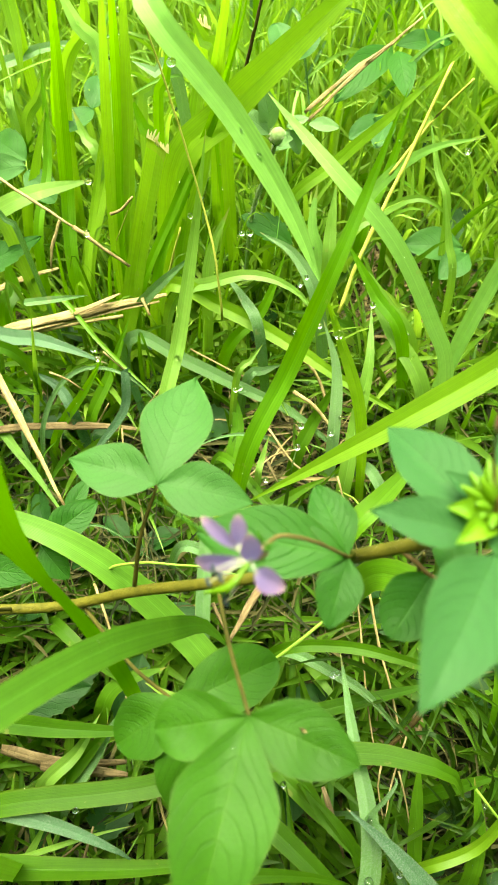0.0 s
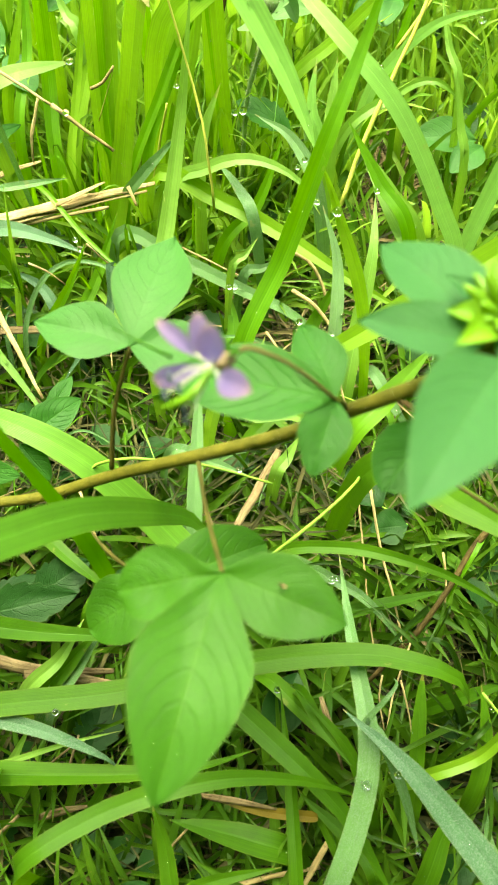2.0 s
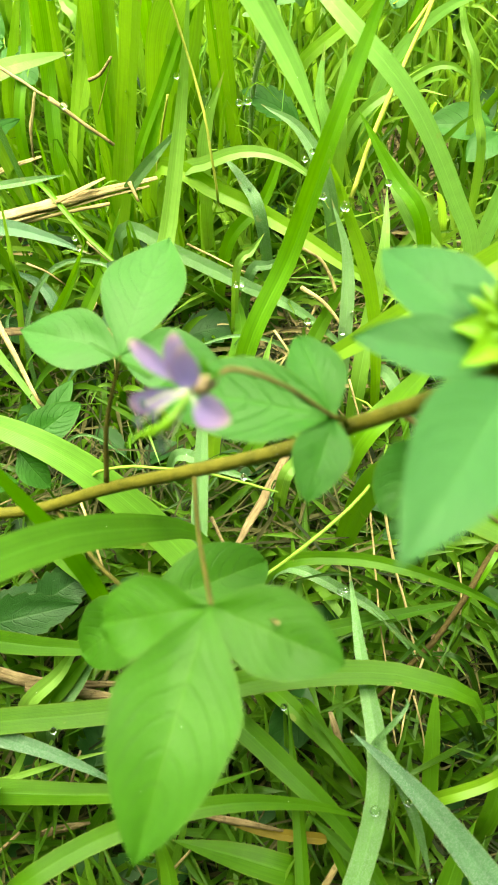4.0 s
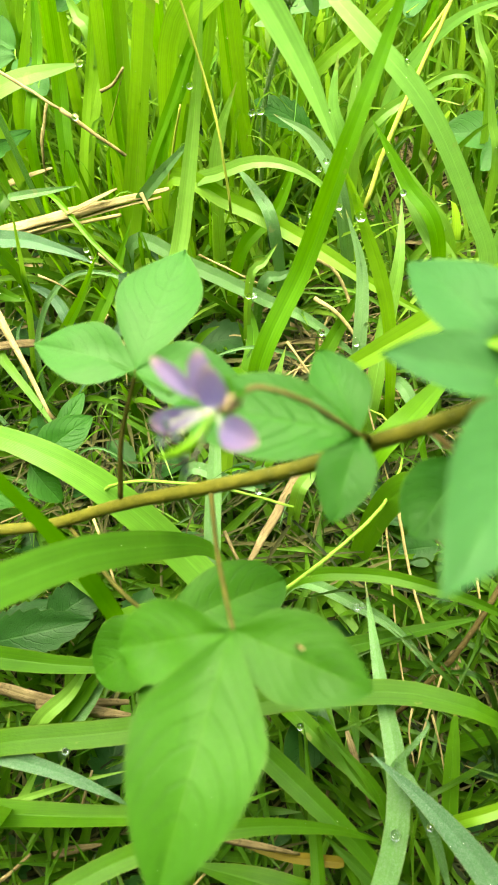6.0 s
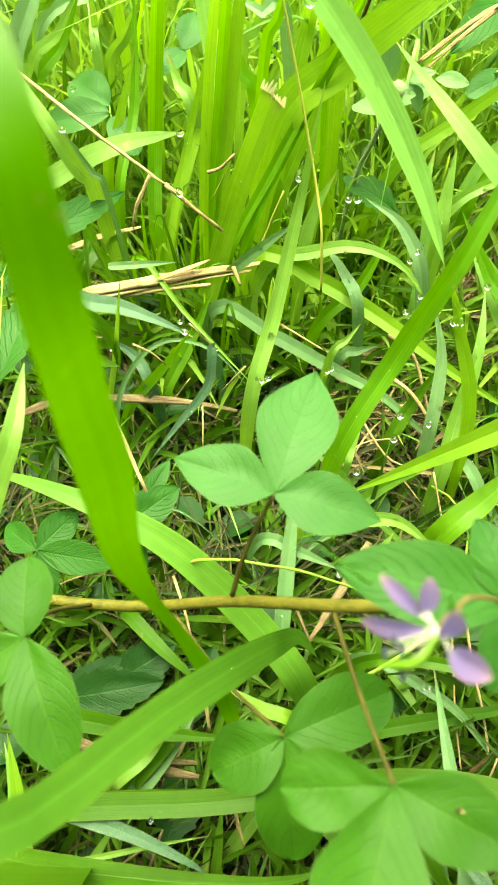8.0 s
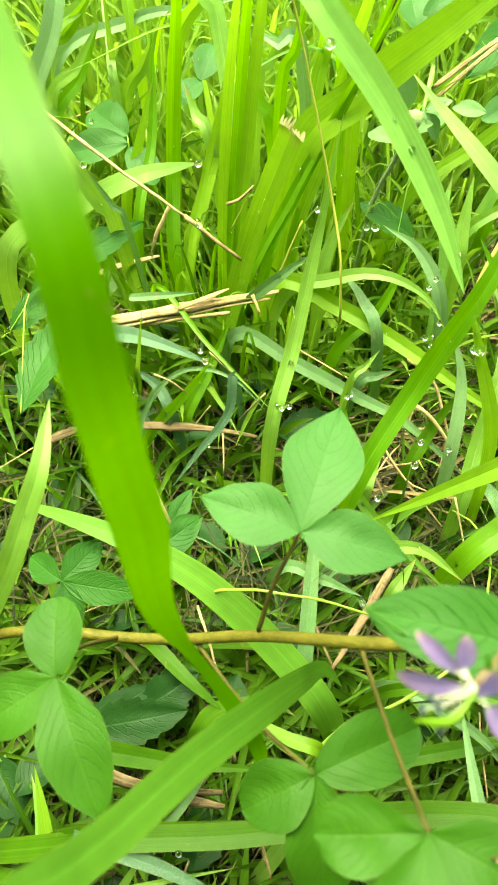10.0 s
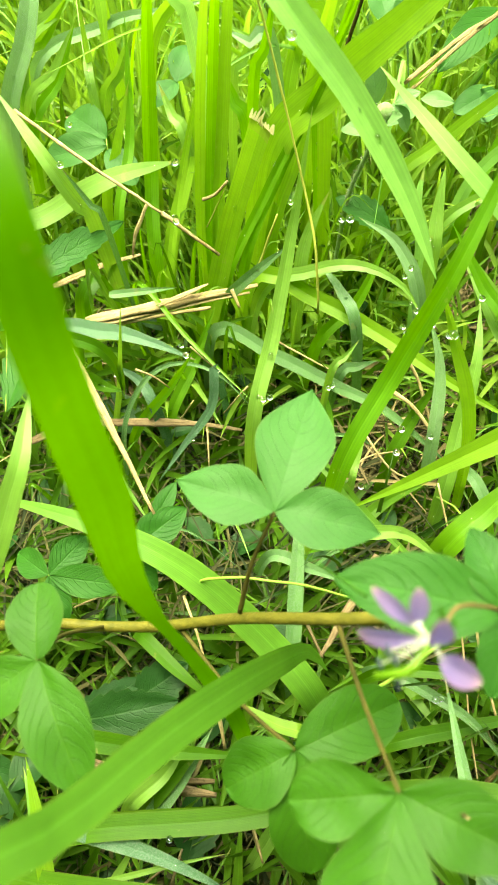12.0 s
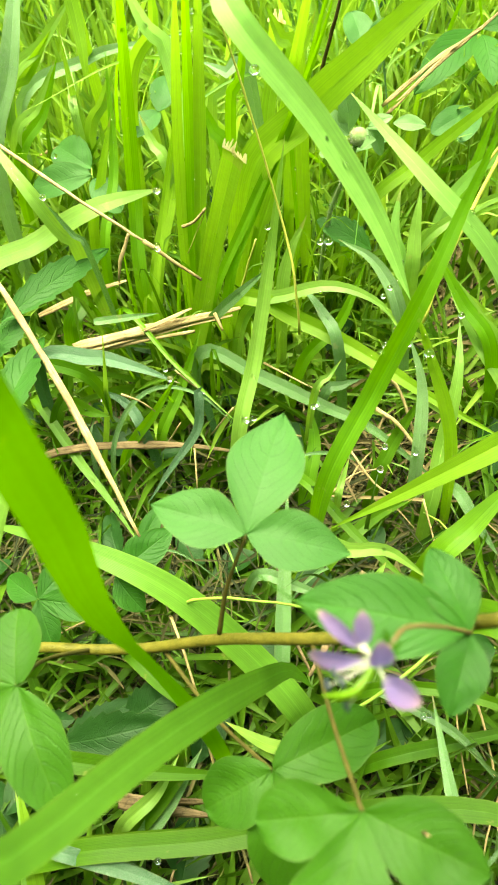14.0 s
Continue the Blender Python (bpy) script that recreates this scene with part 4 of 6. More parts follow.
blade("R", "light", 7.00, "", (0.0960, 0.2149, 0.0850), (0.1049, 0.2223, 0.1300), (0.1080, 0.2186, 0.1700))
blade("R", "bright", 5.60, "", (0.0155, 0.2779, 0.1000), (0.0427, 0.2863, 0.1300), (0.0637, 0.2843, 0.1550), (0.0861, 0.2860, 0.1800))
blade("R", "light", 5.60, "", (0.0561, 0.2949, 0.0850), (0.0669, 0.2981, 0.1100), (0.0840, 0.2943, 0.1300), (0.1090, 0.2963, 0.1350))
blade("R", "pale", 5.00, "", (0.0444, 0.2800, 0.0800), (0.0675, 0.2879, 0.1000), (0.0843, 0.2853, 0.1100), (0.1013, 0.2802, 0.1000))
blade("R", "pale", 3.67, "", (0.0965, 0.2801, 0.1000), (0.0899, 0.2935, 0.1200), (0.0854, 0.3077, 0.1350))
blade("R", "dark", 5.20, "", (0.0594, 0.2922, 0.0800), (0.0704, 0.3064, 0.1100), (0.0767, 0.3150, 0.1400))
blade("R", "silver", 6.20, "", (0.0354, 0.2331, 0.0850), (0.0241, 0.2459, 0.1100), (0.0075, 0.2536, 0.1180))
blade("R", "pale", 5.97, "", (0.0378, 0.2424, 0.1000), (0.0382, 0.2517, 0.1200), (0.0400, 0.2643, 0.1350))
blade("R", "dark", 5.40, "", (-0.0087, 0.2226, 0.0700), (0.0083, 0.2323, 0.0900), (0.0190, 0.2444, 0.1150))
blade("R", "pale", 7.73, "", (0.0788, 0.2260, 0.0700), (0.0660, 0.2352, 0.0900), (0.0539, 0.2471, 0.1050))
blade("R", "dark", 7.08, "", (-0.0057, 0.1751, 0.0400), (-0.0021, 0.1932, 0.0550), (-0.0048, 0.2077, 0.0650))
blade("R", "soft", 4.40, "", (-0.0100, 0.1734, 0.0600), (0.0154, 0.1454, 0.0600), (0.0409, 0.1227, 0.0550))
blade("R", "blue", 5.14, "", (0.0550, 0.1711, 0.0550), (0.0646, 0.1536, 0.0550), (0.0728, 0.1416, 0.0500))
blade("R", "pale", 5.34, "", (0.0158, 0.1195, 0.0550), (0.0205, 0.1265, 0.0600), (0.0254, 0.1334, 0.0650))
blade("R", "blue", 4.42, "", (0.0014, 0.2066, 0.0700), (0.0099, 0.2101, 0.0750), (0.0178, 0.2114, 0.0780))
blade("R", "pale", 3.29, "", (-0.0028, 0.2000, 0.0800), (0.0034, 0.2055, 0.0880), (0.0089, 0.2106, 0.0930))
blade("R", "dark", 2.81, "", (0.0624, 0.1541, 0.0500), (0.0661, 0.1397, 0.0460), (0.0695, 0.1283, 0.0400))
blade("R", "pale", 3.04, "", (0.0071, 0.1602, 0.0600), (0.0089, 0.1670, 0.0680), (0.0120, 0.1749, 0.0750))
blade("R", "soft", 6.32, "", (0.0241, 0.1763, 0.0500), (0.0330, 0.1907, 0.0650), (0.0450, 0.2041, 0.0800))
blade("R", "blue", 5.17, "", (0.0081, 0.2142, 0.0900), (0.0008, 0.2286, 0.1020), (-0.0087, 0.2387, 0.1080))
blade("R", "light", 5.09, "", (0.0346, 0.2487, 0.1000), (0.0304, 0.2550, 0.1200), (0.0320, 0.2644, 0.1350))
blade("R", "dark", 6.20, "", (0.0731, 0.2208, 0.0800), (0.0590, 0.2341, 0.1000), (0.0446, 0.2467, 0.1200))
blade("R", "pale", 4.07, "", (0.0962, 0.2473, 0.0900), (0.0921, 0.2555, 0.1100), (0.0874, 0.2645, 0.1300))
blade("F", "soft", 4.40, "", (0.0486, 0.0016, 0.0350), (0.0398, 0.0217, 0.0550), (0.0222, 0.0400, 0.0600))
blade("F", "soft", 4.60, "", (0.0409, -0.0145, 0.0300), (0.0319, 0.0011, 0.0400), (0.0233, 0.0111, 0.0450))
blade("F", "pale", 2.00, "", (-0.0821, 0.0140, 0.0500), (-0.0696, 0.0170, 0.0550), (-0.0505, 0.0221, 0.0600), (-0.0336, 0.0261, 0.0600))
blade("F", "pale", 3.00, "", (-0.0765, 0.0113, 0.0400), (-0.0701, 0.0211, 0.0500), (-0.0651, 0.0294, 0.0550))
blade("F", "dryblade", 3.40, "n", (0.0299, 0.0023, 0.0450), (0.0122, 0.0037, 0.0480), (-0.0065, 0.0076, 0.0500))
blade("F", "blue", 1.60, "n", (0.0420, 0.0265, 0.0800), (0.0482, 0.0321, 0.0850), (0.0521, 0.0368, 0.0850), (0.0519, 0.0399, 0.0800))
blade("L", "bright", 7.00, "", (-0.1451, 0.3300, 0.1277), (-0.1297, 0.3300, 0.1475), (-0.1131, 0.3300, 0.1664))
blade("L", "pale", 5.50, "", (-0.1398, 0.3100, 0.1188), (-0.1220, 0.3100, 0.1449), (-0.1081, 0.3100, 0.1653))
blade("L", "pale", 3.20, "", (-0.1141, 0.3350, 0.1089), (-0.1136, 0.3350, 0.1349), (-0.1115, 0.3350, 0.1659))
blade("L", "pale", 6.00, "", (-0.1130, 0.3350, 0.1042), (-0.1006, 0.3350, 0.1292), (-0.0889, 0.3350, 0.1524))
blade("L", "blue", 2.40, "", (-0.0908, 0.2350, 0.1267), (-0.0950, 0.2350, 0.1416), (-0.1017, 0.2350, 0.1592))
blade("A", "pale", 4.50, "", (-0.0466, 0.3100, 0.1332), (-0.0406, 0.3100, 0.1498), (-0.0344, 0.3100, 0.1683))
blade("A", "dark", 4.50, "", (-0.0359, 0.2850, 0.1470), (-0.0304, 0.2850, 0.1703), (-0.0264, 0.2850, 0.1923))
blade("A", "bright", 6.00, "", (-0.0117, 0.3000, 0.1558), (-0.0068, 0.3000, 0.1714), (-0.0022, 0.3000, 0.1855))
blade("A", "bright", 6.50, "", (-0.0087, 0.2800, 0.1709), (-0.0136, 0.2800, 0.1853), (-0.0188, 0.2800, 0.1994))
blade("L", "blue", 3.00, "n", (-0.0885, 0.2100, 0.1197), (-0.0760, 0.2100, 0.1218), (-0.0616, 0.2100, 0.1242))
blade("L", "soft", 5.00, "n", (-0.1035, 0.1900, 0.1201), (-0.0914, 0.1900, 0.1127), (-0.0868, 0.1900, 0.0987), (-0.0877, 0.1900, 0.0782))
blade("L", "soft", 5.00, "n", (-0.0960, 0.1800, 0.1090), (-0.0902, 0.1800, 0.1016), (-0.0828, 0.1800, 0.0979))
blade("L", "pale", 2.60, "", (-0.1012, 0.1900, 0.0391), (-0.0894, 0.1900, 0.0825), (-0.0773, 0.1900, 0.1395))
blade("L", "dark", 4.50, "", (-0.0888, 0.1900, 0.0475), (-0.0671, 0.1900, 0.0873), (-0.0547, 0.1900, 0.1124))
blade("A", "blue", 4.50, "n", (-0.0454, 0.2250, 0.1021), (-0.0342, 0.2250, 0.1156), (-0.0196, 0.2250, 0.1316))
blade("L", "pale", 7.20, "nb", (-0.1210, 0.0868, 0.1000), (-0.1059, 0.0995, 0.1280), (-0.0990, 0.1120, 0.1420), (-0.0951, 0.1227, 0.1500), (-0.0961, 0.1437, 0.1520))
blade("F", "bright", 5.60, "n", (-0.0930, 0.0082, 0.0500), (-0.0966, 0.0233, 0.0580), (-0.0996, 0.0362, 0.0640), (-0.1040, 0.0504, 0.0700))
blade("T", "bright", 15.17, "", (0.2463, 0.2165, 0.1200), (0.1405, 0.1772, 0.1900), (0.0937, 0.1709, 0.2200), (0.0735, 0.1744, 0.2350), (0.0620, 0.1850, 0.2430), (0.0503, 0.2028, 0.2500), (0.0337, 0.2378, 0.2560), (0.0099, 0.3073, 0.2600))

# smaller tufts between them, each blade a part
wild = random.Random(21)
WILD = [("tall", "dense tuft of upright fresh green meadow grass", -0.22 + 0.44 * wild.random(), 0.37 + 0.25 * wild.random(), 0.120, 17) for _ in range(13)]
WILD += [("thin", "low tuft of fine light green grass over thatch", x, y, 0.055, 13) for x, y in ((0.075, 0.165), (0.115, 0.130), (0.095, 0.215), (0.045, 0.205), (0.140, 0.185), (-0.10, 0.155), (-0.055, 0.185), (0.02, 0.16))]
# fans in the darkest colour, which stands in for shade
WILD += [("shade", "low fan of thin green grass with shade painted in", x, y, 0.060, 22) for x, y in ((0.103, 0.044), (0.102, 0.019), (0.086, 0.086), (0.017, 0.144))]
WILD += [("foot", "crowded upright stems at the foot of the grass", x, y, 0.100, 26) for x, y in ((-0.060, 0.240), (-0.032, 0.247), (-0.088, 0.252))]
for k, (form, label, x, y, h, many) in enumerate(WILD):
    key = "wild%d" % k
    TUFTS[key] = thing("grass_tuft", (x, y, 0.0), label, "grass")
    for _ in range(many):
        turn = wild.uniform(0, 2 * math.pi)
        lead = Vector((math.cos(turn), math.sin(turn), 0))
        spread = wild.uniform(0.0, 0.022)
        root = Vector((x, y, 0.0)) + lead * spread
        tall = h * wild.uniform(0.6, 1.25) + (max(0, y - 0.3) * 0.15 if form == "tall" else 0)
        reach = tall * (wild.uniform(0.05, 0.3) if form == "foot" else wild.uniform(0.15, 0.9))
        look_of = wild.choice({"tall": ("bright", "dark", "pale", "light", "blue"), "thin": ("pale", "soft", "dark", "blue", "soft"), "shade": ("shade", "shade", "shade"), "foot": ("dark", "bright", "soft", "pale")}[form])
        wide = wild.uniform(1.8, 4.6) if form == "tall" else wild.uniform(1.2, 3.2)
        drop_by = tall * wild.choice((0.0, 0.0, 0.15, 0.4))
        blade(key, look_of, wide, "", root + Vector((0, 0, tall * 0.08)), root + Vector((0, 0, tall * 0.6)) + lead * reach * 0.25, root + Vector((0, 0, tall * 0.95)) + lead * reach * 0.65, root + Vector((0, 0, tall - drop_by)) + lead * reach * 1.1)

# ---- straws and stalks ----
NAMES = {
    "straw": ("dry_straw", "dry pale tan straw lying across the grass", "straw"),
    "oldstraw": ("dry_straw", "old flattened brown straw low in the grass", "straw"),
    "yellow": ("grass_stalk", "thin yellow grass stalk standing in the tuft", "stalk"),
    "brown": ("weed_stalk", "thin brown woody weed stalk leaning in the grass", "stalk"),
    "tendril": ("weed_stalk", "thin yellow-green runner stalk among the grass", "stalk"),
}


def stalk(look_of, width, *points):
    """A single straw, stalk or runner; width in millimetres. Wide straws are flattened, split stems."""
    COUNT[0] += 1
    k = COUNT[0]
    name, label, category = NAMES[look_of]
    pts = [Vector(p) for p in points]
    e = thing(name, pts[0], label, category)
    total = sum((b - a).length for a, b in zip(pts, pts[1:]))
    n = max(5, min(18, int(total / 0.004)))
    line = spline(pts, n)
    r = random.Random(k)
    rough = 0.00035 * min(1.0, total / 0.05)
    line = [p + Vector((noise.noise((i * 0.5, k, 0)), noise.noise((i * 0.5, k, 5)), noise.noise((i * 0.5, k, 9)))) * rough for i, p in enumerate(line)]
    if width > 2.2 and "straw" in look_of:
        widths = [width * 0.001 * (0.88 + 0.24 * noise.noise((i * 0.3, k, 2))) * min(1.0, 0.7 + 3.0 * i / n, 0.35 + 1.6 * (n - i) / n) for i in range(n + 1)]
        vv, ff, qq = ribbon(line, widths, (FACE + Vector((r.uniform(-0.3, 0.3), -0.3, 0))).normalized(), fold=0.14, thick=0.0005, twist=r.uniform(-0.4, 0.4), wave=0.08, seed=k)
        mesh_object("flat_stem", vv, ff, qq, MAT[look_of], e)
    else:
        radii = [width * 0.0005 * (1.0 - 0.35 * i / n) * (1.15 if i in (6, 13) else 1.0) for i in range(n + 1)]
        vv, ff, qq = tube(line, radii, 8)
        mesh_object("stem", vv, ff, qq, MAT[look_of], e)
    return e


stalk("straw", 1.57, (-0.1299, 0.2768, 0.1510), (-0.0980, 0.2550, 0.1430), (-0.0690, 0.2376, 0.1350))
stalk("straw", 1.80, (-0.0690, 0.2376, 0.1350), (-0.0579, 0.2348, 0.1260), (-0.0478, 0.2324, 0.1180))
stalk("straw", 2.60, (-0.0759, 0.2459, 0.1320), (-0.0853, 0.2503, 0.1100), (-0.0910, 0.2555, 0.0900))
stalk("straw", 2.62, (-0.1145, 0.2094, 0.0950), (-0.0749, 0.2192, 0.0990), (-0.0361, 0.2255, 0.1040))
stalk("straw", 4.60, (-0.1040, 0.2153, 0.0970), (-0.0628, 0.2228, 0.1020), (-0.0328, 0.2278, 0.1060))
stalk("straw", 2.15, (-0.1072, 0.2130, 0.0930), (-0.0752, 0.2183, 0.0970), (-0.0521, 0.2207, 0.1000))
stalk("straw", 1.60, (-0.0431, 0.2237, 0.1080), (-0.0398, 0.2183, 0.1030))
stalk("straw", 2.33, (-0.0732, 0.2198, 0.1020), (-0.0527, 0.2262, 0.1080))
stalk("straw", 3.61, (-0.1305, 0.2474, 0.0800), (-0.1044, 0.2522, 0.0900), (-0.0866, 0.2543, 0.0950))
stalk("oldstraw", 4.20, (-0.1345, 0.1766, 0.0600), (-0.1083, 0.1853, 0.0630), (-0.0631, 0.1878, 0.0620), (-0.0393, 0.1861, 0.0600))
stalk("straw", 3.30, (-0.1256, 0.2213, 0.1300), (-0.1028, 0.1893, 0.1200), (-0.0837, 0.1596, 0.1120), (-0.0640, 0.1271, 0.1020))
stalk("straw", 1.21, (-0.0543, 0.1053, 0.0800), (-0.0489, 0.0933, 0.0780), (-0.0443, 0.0805, 0.0700))
stalk("straw", 1.60, (-0.0395, 0.0665, 0.0700), (-0.0376, 0.0577, 0.0600))
stalk("straw", 1.20, (-0.0274, 0.0364, 0.0650), (-0.0229, 0.0238, 0.0600))
stalk("straw", 1.20, (-0.0278, 0.0378, 0.0600), (-0.0251, 0.0272, 0.0500))
stalk("oldstraw", 4.40, (0.0722, 0.0706, 0.0300), (0.0740, 0.0573, 0.0300))
stalk("straw", 2.40, (0.0388, 0.0029, 0.0400), (0.0308, -0.0086, 0.0350), (0.0228, -0.0216, 0.0300))
stalk("straw", 1.87, (-0.0050, -0.0195, 0.0350), (0.0137, -0.0149, 0.0350), (0.0308, -0.0119, 0.0300))
stalk("oldstraw", 5.26, (-0.0898, 0.0525, 0.0450), (-0.0662, 0.0477, 0.0450), (-0.0420, 0.0485, 0.0430))
stalk("oldstraw", 5.33, (-0.0739, 0.0466, 0.0450), (-0.0571, 0.0453, 0.0450), (-0.0410, 0.0440, 0.0430))
stalk("straw", 1.71, (0.0218, 0.2156, 0.0800), (0.0329, 0.2102, 0.0750), (0.0420, 0.1908, 0.0600))
stalk("straw", 2.50, (0.0295, 0.3363, 0.1200), (0.0498, 0.3371, 0.1400), (0.0643, 0.3258, 0.1600))
stalk("straw", 2.30, (0.0307, 0.3295, 0.1200), (0.0495, 0.3326, 0.1400), (0.0777, 0.3299, 0.1700))
stalk("straw", 1.45, (-0.1472, 0.3479, 0.0900), (-0.1179, 0.3519, 0.1000))
stalk("yellow", 1.93, (0.0436, 0.2317, 0.0900), (0.0526, 0.2487, 0.1100), (0.0699, 0.2731, 0.1400), (0.0861, 0.2967, 0.1700))
stalk("yellow", 1.44, (0.0645, 0.2767, 0.1300), (0.0816, 0.2878, 0.1500), (0.0927, 0.2842, 0.1700))
stalk("yellow", 1.02, (-0.0083, 0.2136, 0.1060), (-0.0099, 0.2200, 0.1320), (-0.0143, 0.2307, 0.1500), (-0.0245, 0.2423, 0.1900), (-0.0323, 0.2458, 0.2200))
stalk("brown", 2.60, (0.1106, 0.1089, 0.0820), (0.0913, 0.0938, 0.0620), (0.0714, 0.0672, 0.0490), (0.0501, 0.0477, 0.0300))
stalk("tendril", 1.30, (-0.0131, 0.0593, 0.0600), (0.0009, 0.0726, 0.0700), (0.0108, 0.0741, 0.0860), (0.0279, 0.0846, 0.0950), (0.0420, 0.0990, 0.0940), (0.0519, 0.1242, 0.0647), (0.0565, 0.1386, 0.0559), (0.0516, 0.1499, 0.0597), (0.0434, 0.1601, 0.0529))
stalk("tendril", 1.25, (-0.0600, 0.1120, 0.0600), (-0.0444, 0.1086, 0.0900), (-0.0221, 0.1066, 0.0960), (-0.0051, 0.1041, 0.0960), (0.0148, 0.0999, 0.0920))
stalk("brown", 1.80, (-0.0083, 0.2981, 0.1250), (-0.0024, 0.3013, 0.1500), (0.0045, 0.2979, 0.1800), (0.0087, 0.2976, 0.2000))
stalk("straw", 1.40, (-0.0526, 0.2380, 0.1412), (-0.0477, 0.2380, 0.1436), (-0.0427, 0.2380, 0.1498))
stalk("yellow", 0.50, (-0.0524, 0.2380, 0.1274), (-0.0478, 0.2380, 0.1376), (-0.0430, 0.2380, 0.1483))
stalk("straw", 1.91, (0.0232, 0.1992, 0.0740), (0.0324, 0.1927, 0.0720), (0.0413, 0.1830, 0.0660))
stalk("oldstraw", 2.57, (-0.0077, 0.0079, 0.0520), (0.0035, 0.0064, 0.0530), (0.0165, 0.0044, 0.0500))
stalk("tendril", 0.95, (0.0801, 0.0365, 0.0750), (0.0853, 0.0300, 0.0730), (0.0916, 0.0228, 0.0680), (0.0939, 0.0151, 0.0620), (0.0923, -0.0015, 0.0500), (0.0939, -0.0140, 0.0300))
stalk("straw", 0.97, (-0.0246, 0.2227, 0.0750), (-0.0092, 0.2127, 0.0750), (0.0056, 0.2073, 0.0700))
stalk("straw", 0.92, (0.0417, 0.1606, 0.0650), (0.0463, 0.1468, 0.0550), (0.0509, 0.1289, 0.0500))
stalk("straw", 0.89, (-0.1114, 0.1026, 0.0500), (-0.0974, 0.1090, 0.0540), (-0.0829, 0.1149, 0.0560))
stalk("straw", 0.95, (-0.0532, 0.1816, 0.0700), (-0.0524, 0.1733, 0.0660), (-0.0522, 0.1676, 0.0600))
stalk("straw", 1.20, (0.0121, 0.1882, 0.0600), (0.0241, 0.1720, 0.0550), (0.0342, 0.1694, 0.0500))
stalk("straw", 0.97, (0.0029, 0.1685, 0.0500), (0.0147, 0.1771, 0.0550), (0.0261, 0.1775, 0.0600))
stalk("straw", 0.90, (0.0472, 0.1161, 0.0600), (0.0493, 0.0902, 0.0500), (0.0505, 0.0708, 0.0450), (0.0527, 0.0542, 0.0400))
stalk("straw", 1.20, (0.0522, 0.1138, 0.0600), (0.0560, 0.0924, 0.0500), (0.0606, 0.0730, 0.0450), (0.0629, 0.0563, 0.0400))
stalk("straw", 0.90, (0.0649, 0.0591, 0.0450), (0.0585, 0.0429, 0.0400), (0.0553, 0.0298, 0.0350))
stalk("straw", 0.80, (0.0603, 0.0459, 0.0450), (0.0628, 0.0375, 0.0400), (0.0646, 0.0274, 0.0350))
stalk("straw", 0.80, (0.0540, 0.0476, 0.0450), (0.0530, 0.0410, 0.0400), (0.0548, 0.0307, 0.0350))
stalk("oldstraw", 2.30, (0.0323, 0.0409, 0.0400), (0.0366, 0.0285, 0.0350), (0.0399, 0.0180, 0.0300))
stalk("straw", 0.90, (0.0767, 0.0880, 0.0600), (0.0780, 0.0805, 0.0550), (0.0774, 0.0699, 0.0500))
stalk("oldstraw", 4.00, (0.0176, 0.1329, 0.0550), (0.0071, 0.1135, 0.0500), (-0.0045, 0.0937, 0.0450))
stalk("oldstraw", 1.60, (-0.0112, 0.1088, 0.0500), (-0.0075, 0.1015, 0.0470), (-0.0032, 0.0944, 0.0430))
stalk("oldstraw", 1.60, (-0.0868, -0.0098, 0.0300), (-0.0780, -0.0041, 0.0330), (-0.0712, 0.0018, 0.0350))
stalk("oldstraw", 3.00, (-0.0663, 0.0013, 0.0300), (-0.0577, 0.0036, 0.0300), (-0.0491, 0.0052, 0.0300))
stalk("oldstraw", 1.20, (-0.0548, 0.0153, 0.0400), (-0.0532, 0.0207, 0.0430), (-0.0515, 0.0264, 0.0450))
stalk("oldstraw", 1.00, (-0.0648, 0.0147, 0.0400), (-0.0596, 0.0185, 0.0420), (-0.0540, 0.0223, 0.0450))
stalk("straw", 1.00, (-0.0186, -0.0074, 0.0400), (-0.0148, -0.0038, 0.0430), (-0.0108, 0.0002, 0.0450))
stalk("straw", 1.00, (-0.0711, 0.0753, 0.0400), (-0.0682, 0.0719, 0.0400), (-0.0651, 0.0681, 0.0400))
stalk("yellow", 1.20, (-0.0358, 0.2350, 0.0971), (-0.0302, 0.2350, 0.1177), (-0.0247, 0.2350, 0.1368))
stalk("straw", 0.90, (-0.0774, 0.1850, 0.1061), (-0.0716, 0.1850, 0.1017), (-0.0662, 0.1850, 0.0940))
stalk("straw", 0.90, (-0.0711, 0.1900, 0.0533), (-0.0649, 0.1900, 0.0646), (-0.0589, 0.1900, 0.0770))
stalk("straw", 0.90, (-0.0363, 0.1950, 0.0808), (-0.0417, 0.1950, 0.0711), (-0.0481, 0.1950, 0.0590))
stalk("straw", 0.80, (-0.0583, 0.2000, 0.1008), (-0.0542, 0.2000, 0.0933), (-0.0485, 0.2000, 0.0847))

# ---- the flowering plant ----
plant = thing("flowering_plant", (-0.12, 0.087, 0.0), "sprawling weed with three-part leaves and one small violet flower", "plant")


def tube_part(name, look_of, parent, start, end, *points, sides=8, label=""):
    """A round stem through the points, from one width to another, in millimetres."""
    n = 8 * (len(points) - 1)
    line = spline(points, n)
    radii = [0.0005 * (start + (end - start) * i / n) for i in range(n + 1)]
    vv, ff, qq = tube(line, radii, sides)
    return mesh_object(name, vv, ff, qq, MAT[look_of], parent, label)


